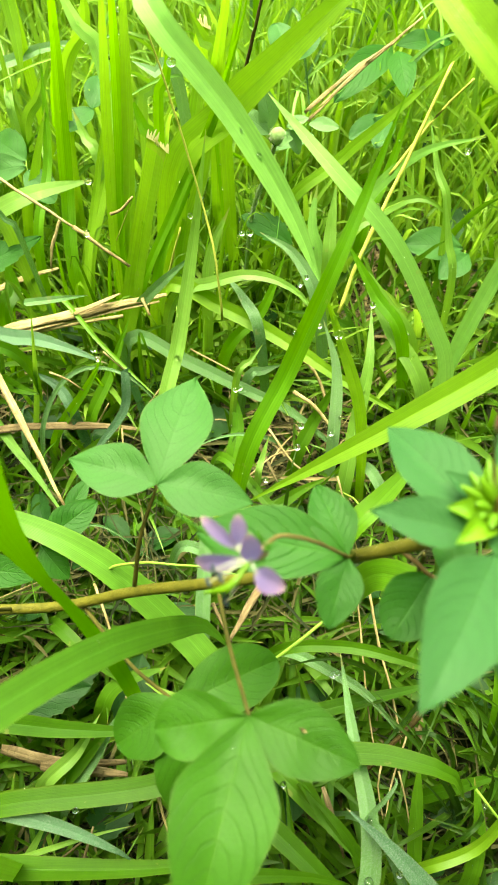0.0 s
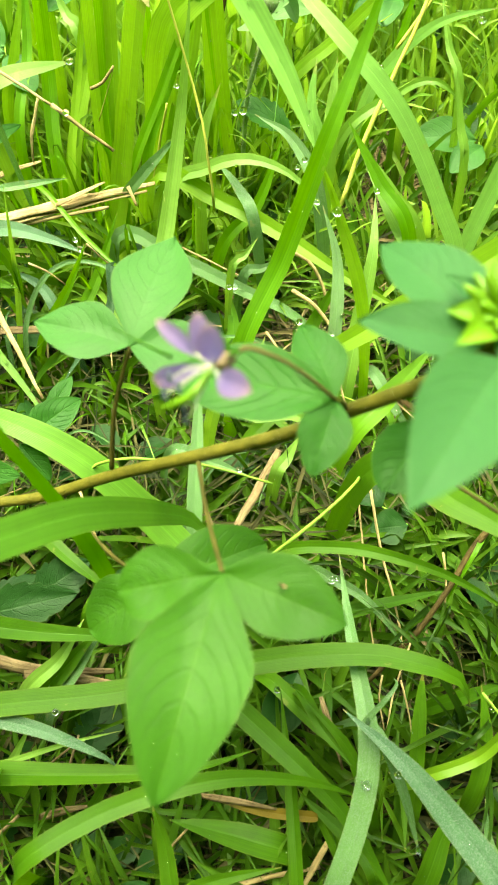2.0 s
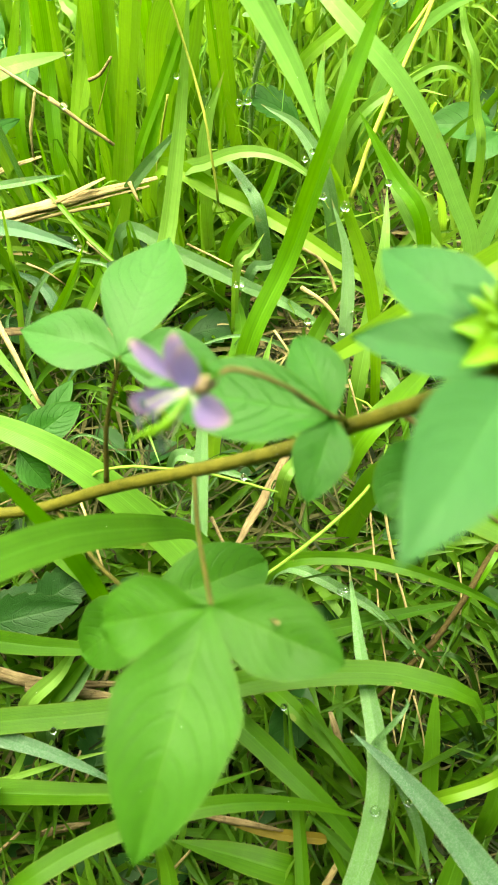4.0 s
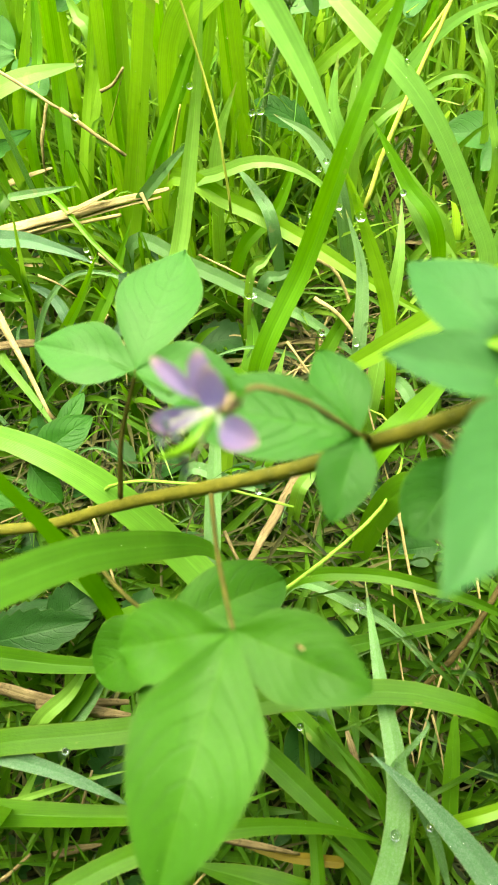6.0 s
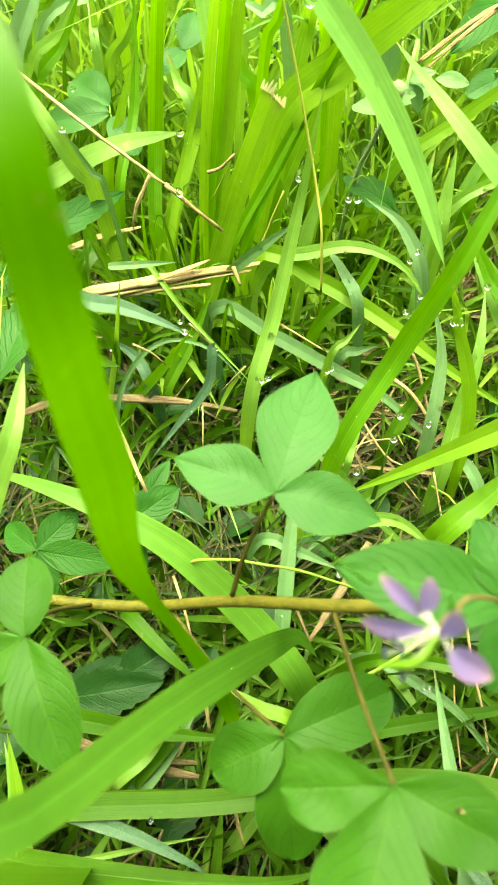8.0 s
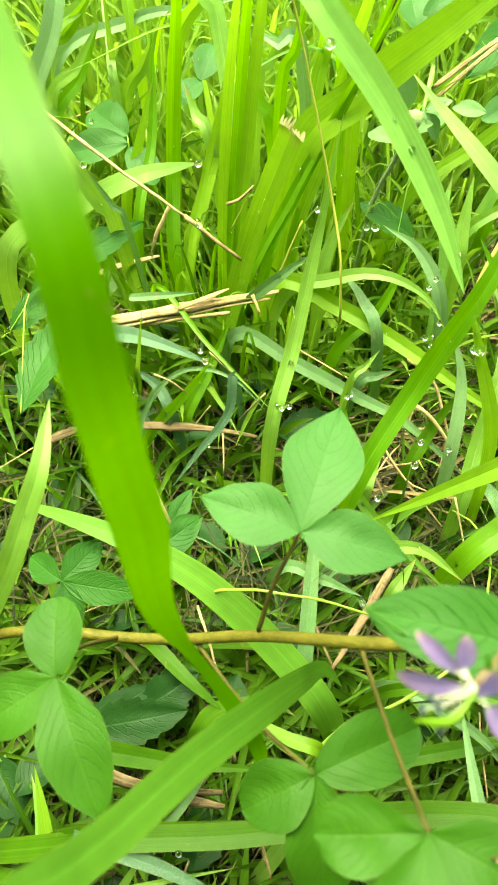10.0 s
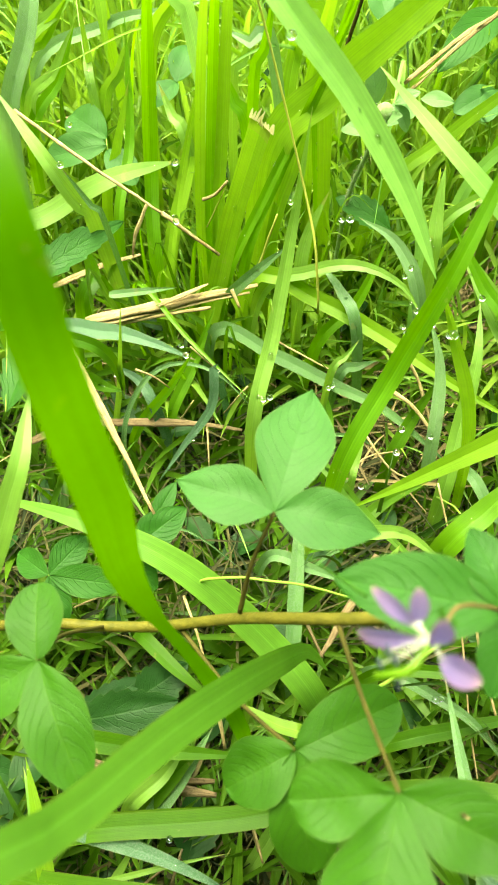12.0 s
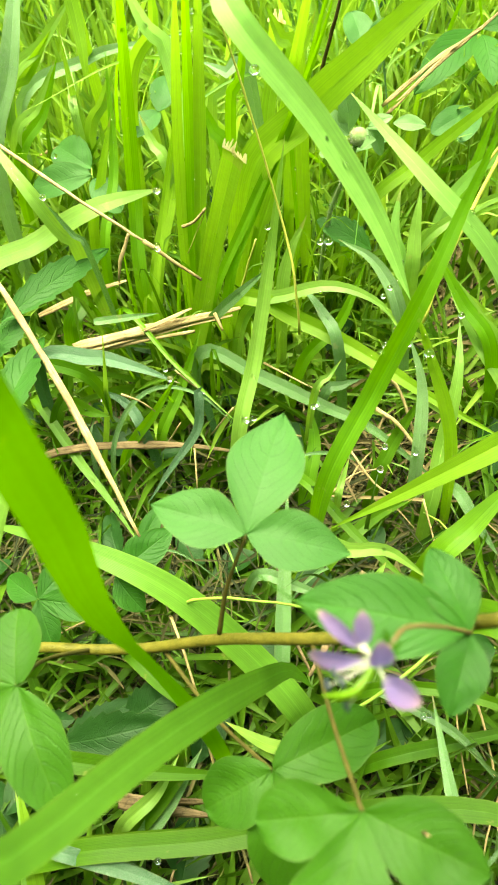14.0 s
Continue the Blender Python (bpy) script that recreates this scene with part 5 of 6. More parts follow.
def leaflet(parent, look_of, width, base, tip, form="ovate", face=None, seed=1, droop=0.10, cup=0.10, teeth=0, name="leaflet", label=""):
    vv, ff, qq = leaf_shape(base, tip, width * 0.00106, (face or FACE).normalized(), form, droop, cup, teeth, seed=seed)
    return mesh_object(name, vv, ff, qq, MAT[look_of], parent, label)


def spindle(name, parent, width, a, b, c, label):
    """A closed bud, thickest a little below its middle."""
    fat = (0.15, 0.55, 0.82, 0.96, 1.0, 0.97, 0.88, 0.72, 0.5, 0.28, 0.1)
    vv, ff, qq = tube(spline([a, b, c], 10), [0.0005 * width * q for q in fat], 10)
    return mesh_object(name, vv, ff, qq, MAT["pink"], parent, label)


def hairs(parent, line, reach, count, seed):
    """Fine pale hairs that stand off a stem."""
    r = random.Random(seed)
    fv, fx, fu = [], [], []
    pts = spline(line, 60)
    tans = tangents(pts)
    for _ in range(count):
        i = r.randrange(2, 58)
        out = tans[i].cross(Vector((r.uniform(-1, 1), r.uniform(-1, 1), r.uniform(-1, 1)))).normalized()
        a = pts[i] + out * reach
        b = a + out * r.uniform(0.0004, 0.0010)
        x, y, z = tube([a - out * reach * 0.3, a.lerp(b, 0.5), b], [0.00004, 0.00003, 0.00001], 4)
        o = len(fv)
        fv += x
        fx += [tuple(q + o for q in g) for g in y]
        fu += z
    mesh_object("stem_hairs", fv, fx, fu, MAT["cream"], parent)


STEM = [(-0.165, 0.090, 0.02), (-0.1207, 0.0873, 0.090), (-0.0941, 0.0875, 0.1020), (-0.0747, 0.0865, 0.1050), (-0.0549, 0.0855, 0.1120), (-0.0299, 0.0837, 0.1302),
        (-0.0043, 0.0783, 0.1520), (0.0160, 0.0755, 0.1670), (0.0309, 0.0750, 0.1790), (0.0454, 0.0715, 0.1960), (0.0516, 0.0653, 0.2150)]
stem = tube_part("stem", "stem", plant, 3.5, 3.3, *STEM, sides=12)
hairs(stem, STEM[6:], 0.0013, 220, 4)

TC, BIG, MID, RIGHT, LOWL, LOWR = (-0.0201, 0.0993, 0.1693), (0.0054, 0.0373, 0.1836), (-0.0137, 0.0489, 0.1385), (0.0267, 0.0686, 0.1935), (-0.0765, 0.0640, 0.1561), (0.0464, 0.0678, 0.1849)

# the raised leaf with three mint-green leaflets
s = tube_part("leaf_stalk", "stalk", plant, 1.5, 0.9, (-0.0299, 0.0848, 0.1325), (-0.0262, 0.0915, 0.152), TC)
leaflet(s, "leaf_mint", 18.8, TC, (-0.0112, 0.1346, 0.1732), "rhomb", seed=2)
leaflet(s, "leaf_mint", 14.6, TC, (-0.0455, 0.1075, 0.1707), "young", seed=3)
leaflet(s, "leaf_mint", 14.4, TC, (0.0059, 0.0951, 0.1686), "young", seed=4)

# the large leaf below the flower
s = tube_part("leaf_stalk", "stalk", plant, 1.25, 0.9, (-0.0037, 0.0770, 0.1518), (0.0005, 0.0560, 0.1690), BIG)
leaflet(s, "leaf", 19.6, BIG, (-0.0046, -0.0017, 0.1838), "large", seed=5, droop=0.10)
leaflet(s, "leaf", 14.2, BIG, (0.0277, 0.0276, 0.1845), "ovate", seed=6, droop=0.05)
leaflet(s, "leaf", 13.4, BIG, (-0.0151, 0.0352, 0.1780), "obovate", seed=7, droop=0.05)

for at, size, look_of in (((0.0163, 0.0341, 0.1862), 0.8, "brown"), ((0.0168, 0.0337, 0.1864), 0.55, "straw"), ((-0.0046, 0.0372, 0.1806), 0.6, "yellow"), ((-0.0056, 0.0368, 0.1803), 0.45, "yellow")):
    a = Vector(at)
    line = [a + Vector((-size, 0.3 * size, 0)) * 0.0008, a + Vector((0, 0, 0.0001)), a + Vector((size, -0.4 * size, 0)) * 0.0008]
    vv, ff, qq = tube(spline(line, 6), [0.00005, 0.0003 * size, 0.0004 * size, 0.0005 * size, 0.0004 * size, 0.0003 * size, 0.00005], 6)
    mesh_object("leaf_spot", vv, ff, qq, MAT[look_of], s, "small scabby spot on the leaf")

# the shaded leaf behind it
s = tube_part("leaf_stalk", "stalk", plant, 1.4, 1.0, (-0.0493, 0.0850, 0.1130), (-0.0299, 0.0629, 0.1260), MID)
leaflet(s, "leaf", 16.5, MID, (0.0134, 0.0625, 0.1361), "round", seed=8)
leaflet(s, "leaf", 16.0, MID, (-0.0312, 0.0396, 0.1331), "round", seed=9)
leaflet(s, "leaf", 16.4, MID, (-0.0089, 0.0211, 0.1231), "round", seed=10)

# the leaf at the foot of the flower stalk
s = tube_part("leaf_stalk", "stem", plant, 1.3, 1.0, (0.0300, 0.0750, 0.1795), (0.0290, 0.0725, 0.1860), RIGHT)
leaflet(s, "leaf_deep", 15.6, RIGHT, (-0.0068, 0.0745, 0.1950), "ovate", seed=11)
leaflet(s, "leaf_deep", 9.9, RIGHT, (0.0203, 0.0853, 0.1965), "ovate", seed=12)
leaflet(s, "leaf_deep", 9.6, RIGHT, (0.0218, 0.0532, 0.1925), "ovate", seed=13)

# the small leaf under the shoot tip
s = tube_part("leaf_stalk", "flowerstalk", plant, 1.2, 0.9, (0.0385, 0.0735, 0.1875), (0.0420, 0.0705, 0.1880), LOWR, (0.0520, 0.0660, 0.1835))
leaflet(s, "leaf_deep", 13.2, LOWR, (0.0362, 0.0535, 0.1860), "round", seed=14)
leaflet(s, "leaf_deep", 10.0, (0.0520, 0.0660, 0.1835), (0.0535, 0.0840, 0.1820), "round", seed=15)

# the leaf far down the stem
s = tube_part("leaf_stalk", "stalk", plant, 1.4, 1.0, (-0.0747, 0.0865, 0.1050), (-0.0790, 0.0760, 0.1330), LOWL)
leaflet(s, "leaf", 13.6, LOWL, (-0.0801, 0.0833, 0.1580), "round", seed=16)
leaflet(s, "leaf", 15.8, LOWL, (-0.0614, 0.0345, 0.1520), "ovate", seed=17)
leaflet(s, "leaf", 14.0, LOWL, (-0.0961, 0.0505, 0.1500), "ovate", seed=18)

# a thin pod
p = tube_part("pod_stalk", "stalk", plant, 1.0, 0.9, (0.0454, 0.0730, 0.1850), (0.0507, 0.0760, 0.1560), (0.0641, 0.0645, 0.1550), (0.0690, 0.0605, 0.1555))
spindle("pod_tip", p, 2.4, (0.0676, 0.0615, 0.1555), (0.0704, 0.0594, 0.1560), (0.0732, 0.0570, 0.1560), "small pinkish pod tip")

# the shoot tip: young leaves round a head of buds
tip = tube_part("shoot_tip", "stem", plant, 2.6, 1.6, (0.0510, 0.0660, 0.2130), (0.0512, 0.0655, 0.2190), (0.0508, 0.0665, 0.2250))
for k, (w, b, e, form) in enumerate((
    (13.5, (0.0486, 0.0643, 0.2190), (0.0339, 0.0898, 0.2160), "young"), (9.0, (0.0472, 0.0613, 0.2200), (0.0279, 0.0663, 0.2220), "young"),
    (14.0, (0.0475, 0.0553, 0.2250), (0.0311, 0.0284, 0.2360), "young"), (11.3, (0.0492, 0.0553, 0.2250), (0.0547, 0.0370, 0.2320), "young"),
    (8.5, (0.0493, 0.0568, 0.2230), (0.0456, 0.0336, 0.2265), "lance"), (8.6, (0.0507, 0.0568, 0.2230), (0.0520, 0.0362, 0.2265), "lance"),
    (11.1, (0.0546, 0.0681, 0.2200), (0.0627, 0.0918, 0.2150), "ovate"), (11.8, (0.0542, 0.0633, 0.2230), (0.0730, 0.0634, 0.2250), "ovate"),
    (9.1, (0.0515, 0.0596, 0.2250), (0.0604, 0.0440, 0.2320), "ovate"))):
    leaflet(tip, "leaf_tip", w, b, e, form, seed=30 + k, name="young_leaf", cup=0.14)
for k in range(9):
    a = k * 0.7 + 0.3
    b = Vector((0.0510, 0.0650, 0.2205))
    d = Vector((math.cos(a) * 0.0095, math.sin(a) * 0.0100, 0.0025 + 0.0015 * (k % 3)))
    leaflet(tip, "bud" if k % 3 else "leaf_tip", 4.6, b + d * 0.1, b + d * (1.0 + 0.25 * (k % 2)), "young", seed=80 + k, name="young_leaf", cup=0.25)
for k in range(15):
    a, out = k * 2.4, 0.004 + 0.0042 * (k / 15) ** 0.5
    root = Vector((0.0507, 0.0660, 0.2215))
    d = Vector((math.cos(a) * out, math.sin(a) * out, 0.0062 - 0.0035 * k / 15))
    end = root + d * (0.85 + 0.2 * ((k * 3) % 4) / 3)
    tube_line = spline([root + d * 0.25, root + d * 0.7, end], 8)
    vv, ff, qq = tube(tube_line, [0.00015 + (0.00070 + 0.0003 * ((k * 7) % 5) / 5) * math.sin(math.pi * min(1, 0.15 + i / 9.6)) ** 0.9 for i in range(9)], 8)
    mesh_object("flower_bud", vv, ff, qq, MAT["bud"], tip, "yellow-green pointed bud" if k == 0 else "")
b = tube_part("bud_stalk", "stalk", plant, 0.7, 0.6, (0.0507, 0.0670, 0.2220), (0.0492, 0.0735, 0.2300), (0.0482, 0.0735, 0.2370))
spindle("pink_bud", b, 1.9, (0.0483, 0.0735, 0.2360), (0.0479, 0.0738, 0.2390), (0.0475, 0.0744, 0.2425), "dull pink closed bud")

# the flower
HEART = Vector((0.0058, 0.0550, 0.2240))
flower = tube_part("flower_stalk", "flowerstalk", plant, 0.8, 0.7, RIGHT, (0.0181, 0.0647, 0.2100), (0.0113, 0.0618, 0.2190), (0.0083, 0.0582, 0.2226), label="arching red-brown flower stalk")
vv, ff, qq = tube(spline([(0.0088, 0.0588, 0.2222), (0.0076, 0.0570, 0.2228), (0.0062, 0.0554, 0.2239)], 8), [0.0004, 0.0007, 0.0010, 0.0012, 0.0013, 0.0013, 0.0012, 0.0011, 0.0008], 10)
mesh_object("calyx", vv, ff, qq, MAT["calyx"], flower, "brownish green cup of sepals")
for k, e in enumerate(((0.0070, 0.0595, 0.2262), (0.0086, 0.0560, 0.2262), (0.0076, 0.0540, 0.2232), (0.0096, 0.0575, 0.2252))):
    leaflet(flower, "leaf", 1.2, (0.0078, 0.0572, 0.2228), e, "lance", seed=50 + k, name="sepal")


def petal(width, base, tip, seed, claw=True):
    base, tip = Vector(base), Vector(tip)
    ob = leaflet(flower, "petal", width, base, tip, "petal", face=Vector((0.1, -0.6, 0.8)), seed=seed, droop=0.08, cup=0.2, name="petal", label="violet petal with a pinkish tip")
    if claw:
        vv, ff, qq = tube([HEART.lerp(base, 0.1), HEART.lerp(base, 0.6), base + (tip - base) * 0.1], [0.0003, 0.00025, 0.00035], 6)
        mesh_object("petal_claw", vv, ff, qq, MAT["cream"], flower)


petal(2.4, (0.0036, 0.0569, 0.2234), (-0.0031, 0.0619, 0.2264), 61)
petal(2.9, (0.0037, 0.0571, 0.2242), (0.0035, 0.0611, 0.2289), 63)
petal(3.6, (0.0059, 0.0535, 0.2266), (0.0056, 0.0550, 0.2336), 62)
petal(3.2, (0.0044, 0.0553, 0.2236), (-0.0051, 0.0574, 0.2160), 65)
petal(4.1, (0.0064, 0.0523, 0.2251), (0.0112, 0.0481, 0.2280), 64)
for e, mid in (((-0.0004, 0.0532, 0.2235), 0.0010), ((0.0008, 0.0522, 0.2222), 0.0009), ((-0.0014, 0.0519, 0.2210), 0.0009), ((0.0013, 0.0507, 0.2190), 0.0006), ((0.0016, 0.0495, 0.2178), -0.0002)):
    e = Vector(e)
    half = HEART.lerp(e, 0.55) + Vector((0, 0, mid))
    vv, ff, qq = tube(spline([HEART, half, e], 12), [0.00018 - 0.00004 * i / 12 for i in range(13)], 6)
    fil = mesh_object("filament", vv, ff, qq, MAT["cream"], flower)
    up = Vector((-0.0004, 0.0012, 0.0010))
    vv, ff, qq = tube(spline([e - up * 0.55, e + Vector((-0.0004, 0, 0)), e + up * 0.75], 8), [0.0001, 0.00028, 0.00034, 0.00036, 0.00036, 0.00036, 0.00034, 0.00028, 0.0001], 8)
    mesh_object("anther", vv, ff, qq, MAT["anther"], flower, "dark blue-grey anther")
vv, ff, qq = tube(spline([HEART, (0.0023, 0.0507, 0.2225), (-0.0021, 0.0507, 0.2192), (-0.0024, 0.0507, 0.2190)], 16), [0.0003, 0.0004, 0.00045, 0.0005, 0.00055, 0.0006, 0.00066, 0.0007, 0.0007, 0.0007, 0.00068, 0.00062, 0.00055, 0.0004, 0.0003, 0.00036, 0.00022], 10)
mesh_object("pistil", vv, ff, qq, MAT["bud"], flower, "yellow-green curved pistil")
tube_part("bract", "leaf", flower, 0.8, 0.25, (-0.0026, 0.0650, 0.2125), (-0.0085, 0.0699, 0.2100), (-0.0143, 0.0744, 0.2085), label="narrow green pointed bract")

# ---- other weeds in the grass ----


def weed(name, label, look_of, root, heart, leaves, form="ovate", teeth=0, seed=100):
    """A small weed: a thin stalk from the soil and its leaves (width, base, tip)."""
    e = thing(name, (root[0], root[1], 0), label, "weed")
    s = tube_part("stalk", "tendril", e, 1.4, 0.9, (root[0], root[1], -0.003), Vector(root).lerp(Vector(heart), 0.5) + Vector((0.003, -0.004, 0)), heart)
    for k, (w, b, t) in enumerate(leaves):
        if (Vector(b) - Vector(heart)).length > 0.004:
            tube_part("leaf_stalk", "tendril", e, 0.8, 0.6, heart, Vector(heart).lerp(Vector(b), 0.5), b)
        leaflet(e, look_of, w, b, t, form, seed=seed + k, teeth=teeth, name="leaf", face=Vector((0.1 * (-1) ** k, -0.35, 0.9)))
    return e


weed("clover_weed", "low weed with rounded soft green leaflets beaded with dew", "leaf_mint", (-0.108, 0.285, 0), (-0.1045, 0.3015, 0.1145),
     ((15.8, (-0.1045, 0.3010, 0.1150), (-0.1354, 0.3000, 0.1100)), (16.5, (-0.1052, 0.3056, 0.1150), (-0.1270, 0.3261, 0.1150)), (13.0, (-0.1033, 0.2987, 0.1150), (-0.0899, 0.2830, 0.1100))), "round", seed=101)
weed("toothed_weed", "weed with long toothed green leaves among grass", "leaf_deep", (-0.145, 0.19, 0), (-0.1330, 0.2120, 0.1080),
     ((13.8, (-0.1318, 0.2179, 0.1100), (-0.0909, 0.2580, 0.1150)), (16.0, (-0.1291, 0.1713, 0.0950), (-0.1166, 0.2175, 0.1050)), (11.8, (-0.1402, 0.2066, 0.1000), (-0.1217, 0.2241, 0.1080))), teeth=7, seed=111)
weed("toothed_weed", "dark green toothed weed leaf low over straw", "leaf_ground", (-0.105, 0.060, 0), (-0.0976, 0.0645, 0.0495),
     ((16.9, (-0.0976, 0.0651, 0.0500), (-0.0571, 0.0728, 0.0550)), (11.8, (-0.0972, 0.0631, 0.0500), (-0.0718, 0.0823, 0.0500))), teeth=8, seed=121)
weed("clover_weed", "small weed with four veined dark green leaflets", "leaf_deep", (-0.108, 0.112, 0), (-0.1022, 0.1087, 0.0870),
     ((11.0, (-0.1022, 0.1087, 0.0870), (-0.0907, 0.1246, 0.0870)), (11.5, (-0.1022, 0.1087, 0.0870), (-0.0745, 0.1067, 0.0840)), (10.8, (-0.1022, 0.1087, 0.0870), (-0.0955, 0.0922, 0.0800)), (10.0, (-0.1022, 0.1087, 0.0870), (-0.1176, 0.1183, 0.0840))), seed=131)
weed("clover_weed", "small weed with veined leaflets and one curled leaf", "leaf_deep", (-0.078, 0.122, 0), (-0.0744, 0.1194, 0.0860),
     ((13.0, (-0.0744, 0.1194, 0.0860), (-0.0551, 0.1354, 0.0900)), (10.4, (-0.0753, 0.1183, 0.0860), (-0.0645, 0.1067, 0.0800)), (7.1, (-0.0690, 0.1320, 0.0810), (-0.0608, 0.1478, 0.0860))), seed=141)
weed("broadleaf_weed", "weed with large ribbed light green leaves behind grass", "leaf_deep", (0.085, 0.370, 0), (0.0760, 0.3750, 0.1290),
     ((16.3, (0.0752, 0.3776, 0.1300), (0.0446, 0.3359, 0.1300)), (13.0, (0.0774, 0.3730, 0.1300), (0.0786, 0.3385, 0.1300)), (12.0, (0.0770, 0.3780, 0.1300), (0.1080, 0.3850, 0.1300))), seed=151)
weed("clover_weed", "small weed with two rounded mint green leaves", "leaf_mint", (0.075, 0.340, 0), (0.0700, 0.3315, 0.1195),
     ((11.5, (0.0698, 0.3309, 0.1200), (0.0511, 0.3178, 0.1200)), (10.2, (0.0711, 0.3309, 0.1200), (0.0630, 0.3116, 0.1200))), "round", seed=161)
weed("clover_weed", "weed with pale round leaves deep in the grass", "leaf_mint", (0.018, 0.345, 0), (0.0212, 0.3470, 0.1395),
     ((12.7, (0.0202, 0.3466, 0.1400), (0.0150, 0.3648, 0.1500)), (12.1, (0.0228, 0.3486, 0.1400), (0.0346, 0.3549, 0.1500))), "round", seed=171)
weed("toothed_weed", "dewy toothed green weed between grass blades", "leaf_deep", (0.018, 0.262, 0), (0.0225, 0.2660, 0.0990),
     ((12.9, (0.0231, 0.2653, 0.1000), (-0.0006, 0.2753, 0.1100)),), teeth=6, seed=181)
weed("broadleaf_weed", "weed with pale green leaves low in the grass", "leaf_mint", (0.115, 0.285, 0), (0.1110, 0.2830, 0.0795),
     ((17.0, (0.1100, 0.2843, 0.0800), (0.0791, 0.2828, 0.0850)), (14.0, (0.1122, 0.2803, 0.0800), (0.0961, 0.2647, 0.0800))), seed=191)
weed("clover_weed", "weed with soft green leaves behind the tuft", "leaf_mint", (-0.075, 0.33, 0), (-0.0729, 0.3250, 0.1295),
     ((13.0, (-0.0729, 0.3244, 0.1300), (-0.0678, 0.3459, 0.1350)), (11.5, (-0.0729, 0.3244, 0.1300), (-0.0827, 0.3091, 0.1300))), "round", seed=201)
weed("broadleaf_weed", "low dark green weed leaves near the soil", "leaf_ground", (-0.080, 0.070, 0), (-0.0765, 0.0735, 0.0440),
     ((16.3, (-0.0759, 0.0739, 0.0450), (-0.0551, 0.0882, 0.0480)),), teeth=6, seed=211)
weed("broadleaf_weed", "low dark green weed leaves, shade put into their colour", "leaf_ground", (0.066, 0.112, 0), (0.0655, 0.1115, 0.0390),
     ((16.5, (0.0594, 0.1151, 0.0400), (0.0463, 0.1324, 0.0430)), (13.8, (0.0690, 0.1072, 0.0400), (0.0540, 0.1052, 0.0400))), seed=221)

bud_weed = thing("hairy_bud", (-0.004, 0.275, 0.0), "hairy grey-green weed stalk with one round green bud", "weed")
BUDLINE = [(-0.004, 0.275, 0.0), (0.0015, 0.2730, 0.0861), (0.0044, 0.2730, 0.1141), (0.0103, 0.2730, 0.1345), (0.0140, 0.2725, 0.1500)]
s = tube_part("stalk", "hairbud", bud_weed, 2.1, 1.9, *BUDLINE)
hairs(s, BUDLINE[1:], 0.0012, 420, 9)
bm = bmesh.new()
bmesh.ops.create_uvsphere(bm, u_segments=16, v_segments=10, radius=0.0034)
bm.transform(Matrix.Translation(Vector((0.0147, 0.2720, 0.1524)) - ORIGIN[bud_weed]) @ Matrix.Diagonal((1, 1, 1.15, 1)))
me = bpy.data.meshes.new("bud")
bm.to_mesh(me)
bm.free()
me.polygons.foreach_set("use_smooth", [True] * len(me.polygons))
me.materials.append(MAT["hairbud"])
ob = new("bud", me)
ob.parent = bud_weed
ORIGIN[ob] = ORIGIN[bud_weed]
for k in range(6):
    a = k * math.pi / 3
    out = Vector((math.cos(a), math.sin(a), 0))
    c = Vector((0.0147, 0.2720, 0.1524))
    leaflet(ob, "leaf_mint", 3.4, c + out * 0.0030 + Vector((0, 0, -0.003)), c + out * 0.0024 + Vector((0, 0, 0.0034)), "lance", face=out, seed=400 + k, name="sepal", cup=-0.1)
hairs(ob, [(0.0142, 0.2722, 0.1495), (0.0147, 0.2720, 0.1524), (0.0150, 0.2718, 0.1550)], 0.0032, 260, 12)
for k, (w, b, t) in enumerate(((8.9, (0.0130, 0.2740, 0.1440), (0.0345, 0.3108, 0.1300)), (8.7, (0.0100, 0.2770, 0.1380), (0.0002, 0.2971, 0.1300)), (5.0, (0.0147, 0.2700, 0.1500), (0.0200, 0.2660, 0.1560)),
                             (8.0, (0.0112, 0.2750, 0.1512), (-0.0016, 0.2750, 0.1631)), (8.5, (0.0113, 0.2780, 0.1502), (0.0090, 0.2780, 0.1701)), (6.0, (0.0267, 0.2700, 0.1593), (0.0396, 0.2700, 0.1587)), (6.5, (0.0178, 0.2700, 0.1571), (0.0250, 0.2700, 0.1454)),
                             (5.0, (0.0179, 0.2720, 0.1569), (0.0265, 0.2720, 0.1613)))):
    leaflet(bud_weed, "leaf_hairy", w, b, t, "ovate", seed=240 + k, name="leaf", face=Vector((0.1 * (-1) ** k, -0.45, 0.9)))

dead = thing("dead_leaf", (0.1083, 0.0140, 0.0), "yellow dying leaf with a brown blotch lying low", "leaf")
leaflet(dead, "deadleaf", 17.0, (0.1163, 0.0125, 0.0380), (0.0925, 0.0030, 0.0430), "round", seed=250, name="leaf_blade", teeth=3)
tube_part("leaf_stalk", "brown", dead, 1.2, 0.9, (0.1210, 0.0170, 0.004), (0.1190, 0.0150, 0.025), (0.1163, 0.0125, 0.0380))

# ---- dew ----
DROPS = []


def drop(size, at):
    """A bead of water, a little flattened; size in millimetres."""
    if not DROPS:
        bm = bmesh.new()
        bmesh.ops.create_icosphere(bm, subdivisions=3, radius=0.0005)
        me = bpy.data.meshes.new("water_drop")
        bm.to_mesh(me)
        bm.free()
        me.polygons.foreach_set("use_smooth", [True] * len(me.polygons))
        me.materials.append(MAT["water"])
        DROPS.append(me)
    ob = new("water_drop", DROPS[0])
    ob.location = at
    ob.scale = (size, size, size * 0.85)
    return tagged(ob, "clear round bead of dew on a grass blade", "drop", "dew drops")


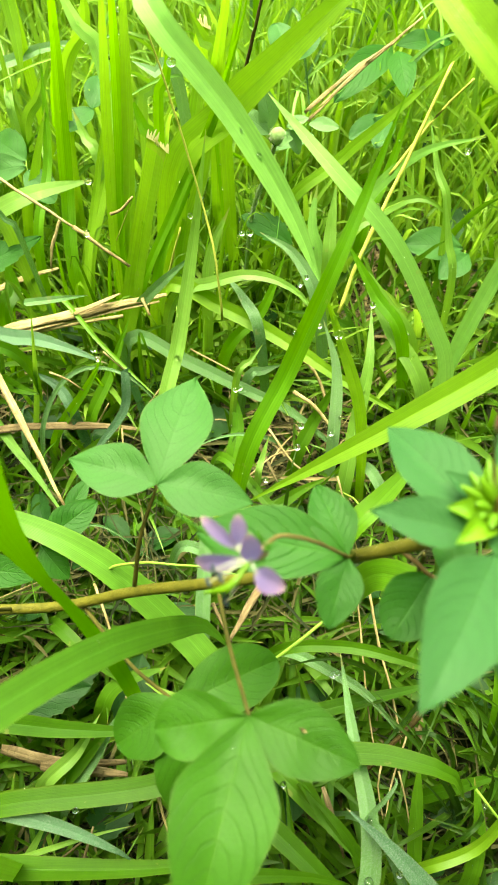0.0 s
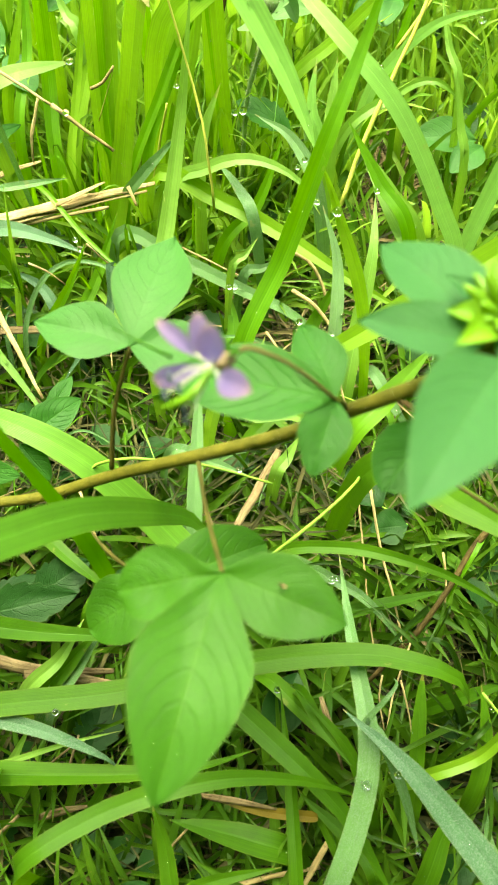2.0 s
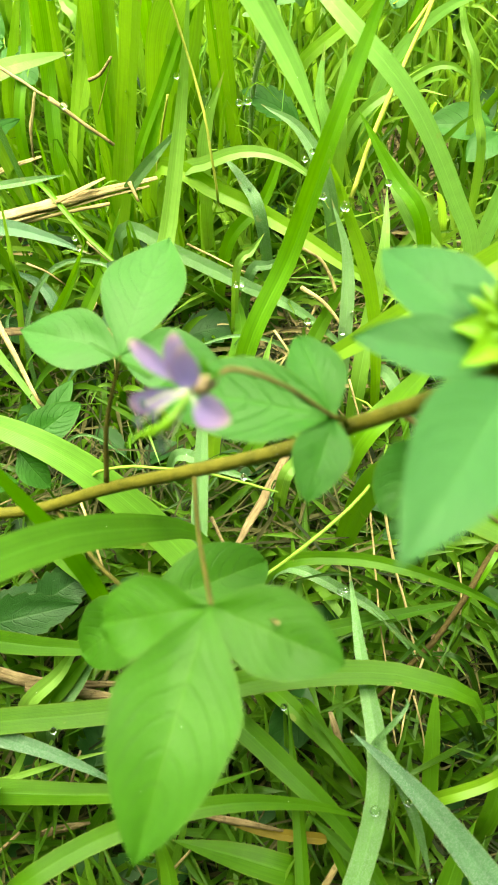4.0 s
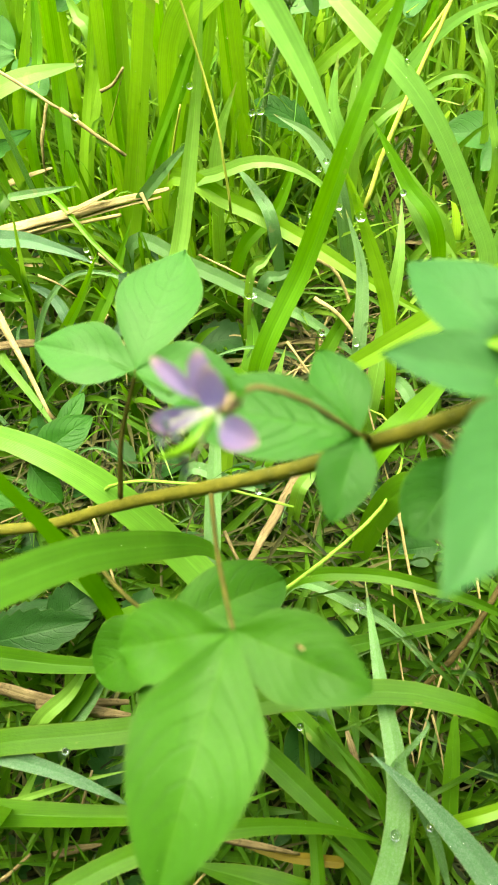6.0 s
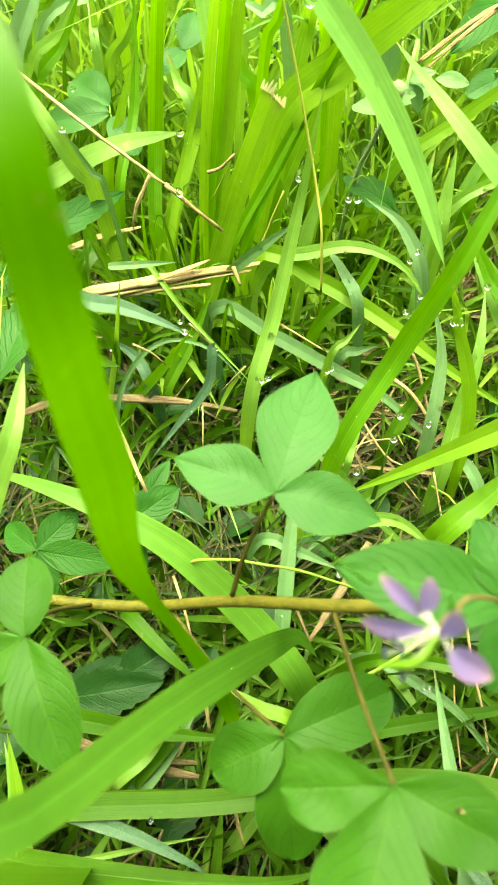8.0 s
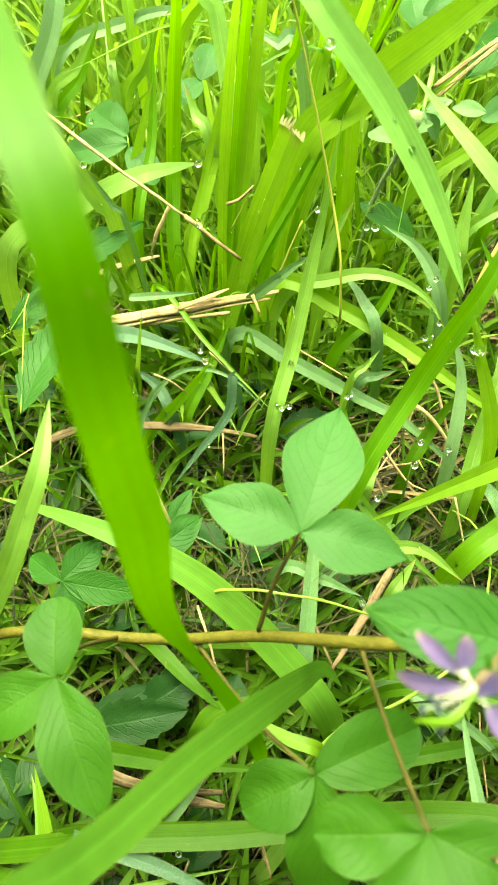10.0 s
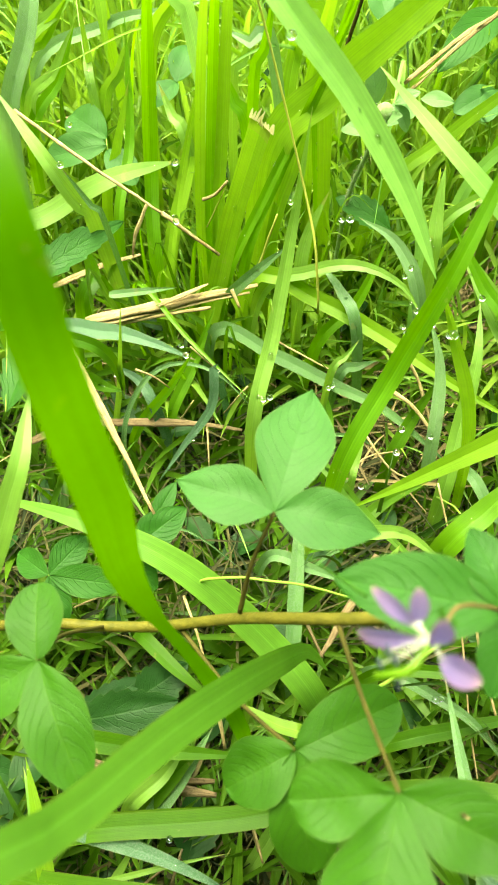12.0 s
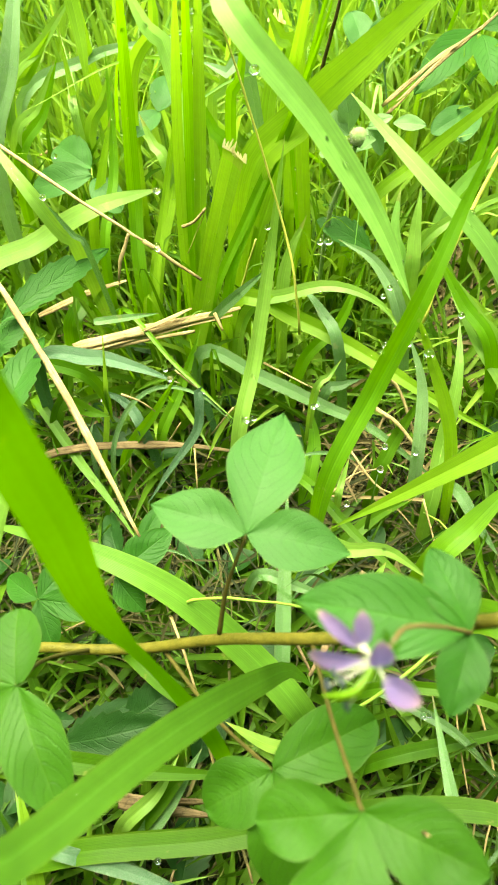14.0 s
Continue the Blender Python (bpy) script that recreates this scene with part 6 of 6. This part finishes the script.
drop(2.92, (0.0236, 0.1662, 0.0800))
drop(2.69, (0.0253, 0.1737, 0.0850))
drop(3.31, (0.0389, 0.1927, 0.1200))
drop(2.57, (0.0433, 0.1849, 0.0750))
drop(2.59, (0.0394, 0.1796, 0.0700))
drop(2.92, (-0.0650, 0.2401, 0.1300))
drop(2.55, (-0.1191, 0.3025, 0.1250))
drop(2.45, (-0.1217, 0.2759, 0.1250))
drop(2.73, (0.0105, 0.1559, 0.0700))
drop(2.57, (0.0265, 0.2163, 0.0950))
drop(3.34, (-0.0685, 0.2733, 0.1290))
drop(2.35, (0.0297, 0.1862, 0.1340))
drop(3.50, (0.0367, 0.1826, 0.1330))
drop(2.42, (-0.0286, 0.1779, 0.0980))
drop(2.42, (-0.0260, 0.1789, 0.0980))
drop(2.26, (-0.0195, 0.2294, 0.1480))
drop(2.64, (-0.0632, 0.2343, 0.1340))
drop(2.66, (-0.0587, 0.1922, 0.1060))
drop(2.23, (-0.0609, 0.1961, 0.1070))
drop(2.92, (-0.0013, 0.2014, 0.0740))
drop(3.34, (0.0032, 0.2423, 0.1280))
drop(2.70, (-0.0001, 0.2441, 0.1260))
drop(2.71, (0.0560, 0.2213, 0.1070))
drop(2.67, (0.0415, 0.1855, 0.0620))
drop(2.22, (0.0271, 0.2265, 0.1180))
drop(2.21, (0.0243, 0.2222, 0.1180))
drop(2.78, (-0.1051, 0.2441, 0.1520))
drop(2.66, (-0.1210, 0.3053, 0.1770))
drop(2.69, (-0.1232, 0.3020, 0.1720))
drop(3.05, (-0.0191, 0.2133, 0.2190))
drop(2.13, (-0.0515, 0.0287, 0.0780))
drop(2.42, (-0.0262, 0.1929, 0.1060))
drop(2.67, (0.0361, 0.0773, 0.0600))
drop(2.26, (0.0166, 0.0387, 0.0640))
drop(2.21, (0.0434, 0.0256, 0.0840))
drop(2.82, (0.0418, 0.0096, 0.0810))
drop(2.08, (0.0496, 0.0115, 0.0910))
drop(2.04, (0.0581, -0.0066, 0.0650))
drop(1.78, (0.0824, 0.0315, 0.0740))
drop(2.94, (0.0741, 0.2242, 0.0850))
drop(2.24, (0.0293, 0.2120, 0.1100))
drop(3.22, (0.0974, 0.2809, 0.1390))
drop(2.38, (-0.0029, 0.1959, 0.0800))
drop(2.34, (0.0032, 0.1087, 0.0850))
drop(2.17, (0.0375, 0.0772, 0.0630))
for size, at in DEW:
    drop(size, at)


def mist():
    """The finest beads of dew, too many to count."""
    bm = bmesh.new()
    bmesh.ops.create_icosphere(bm, subdivisions=1, radius=0.0005)
    ball = [v.co.copy() for v in bm.verts]
    sides = [tuple(v.index for v in f.verts) for f in bm.faces]
    bm.free()
    verts, faces = [], []
    for size, at in MIST:
        o = len(verts)
        verts += [at + q * size for q in ball]
        faces += [tuple(i + o for i in g) for g in sides]
    tagged(mesh_object("fine_dew", verts, faces, [(0, 0)] * len(verts), MAT["water"]), "tiny clear beads of dew scattered over wet grass", "dew", kind="stuff")


r = random.Random(77)
for k in range(40):
    # beads on the large leaf
    q = r.uniform(0.15, 0.9)
    MIST.append((r.uniform(0.12, 0.3), Vector((0.0054, 0.0373, 0.1836)).lerp(Vector((-0.0042, -0.0029, 0.1824)), q) + Vector((r.uniform(-0.007, 0.007) * (1 - abs(2 * q - 1)), 0, 0.0022))))
mist()
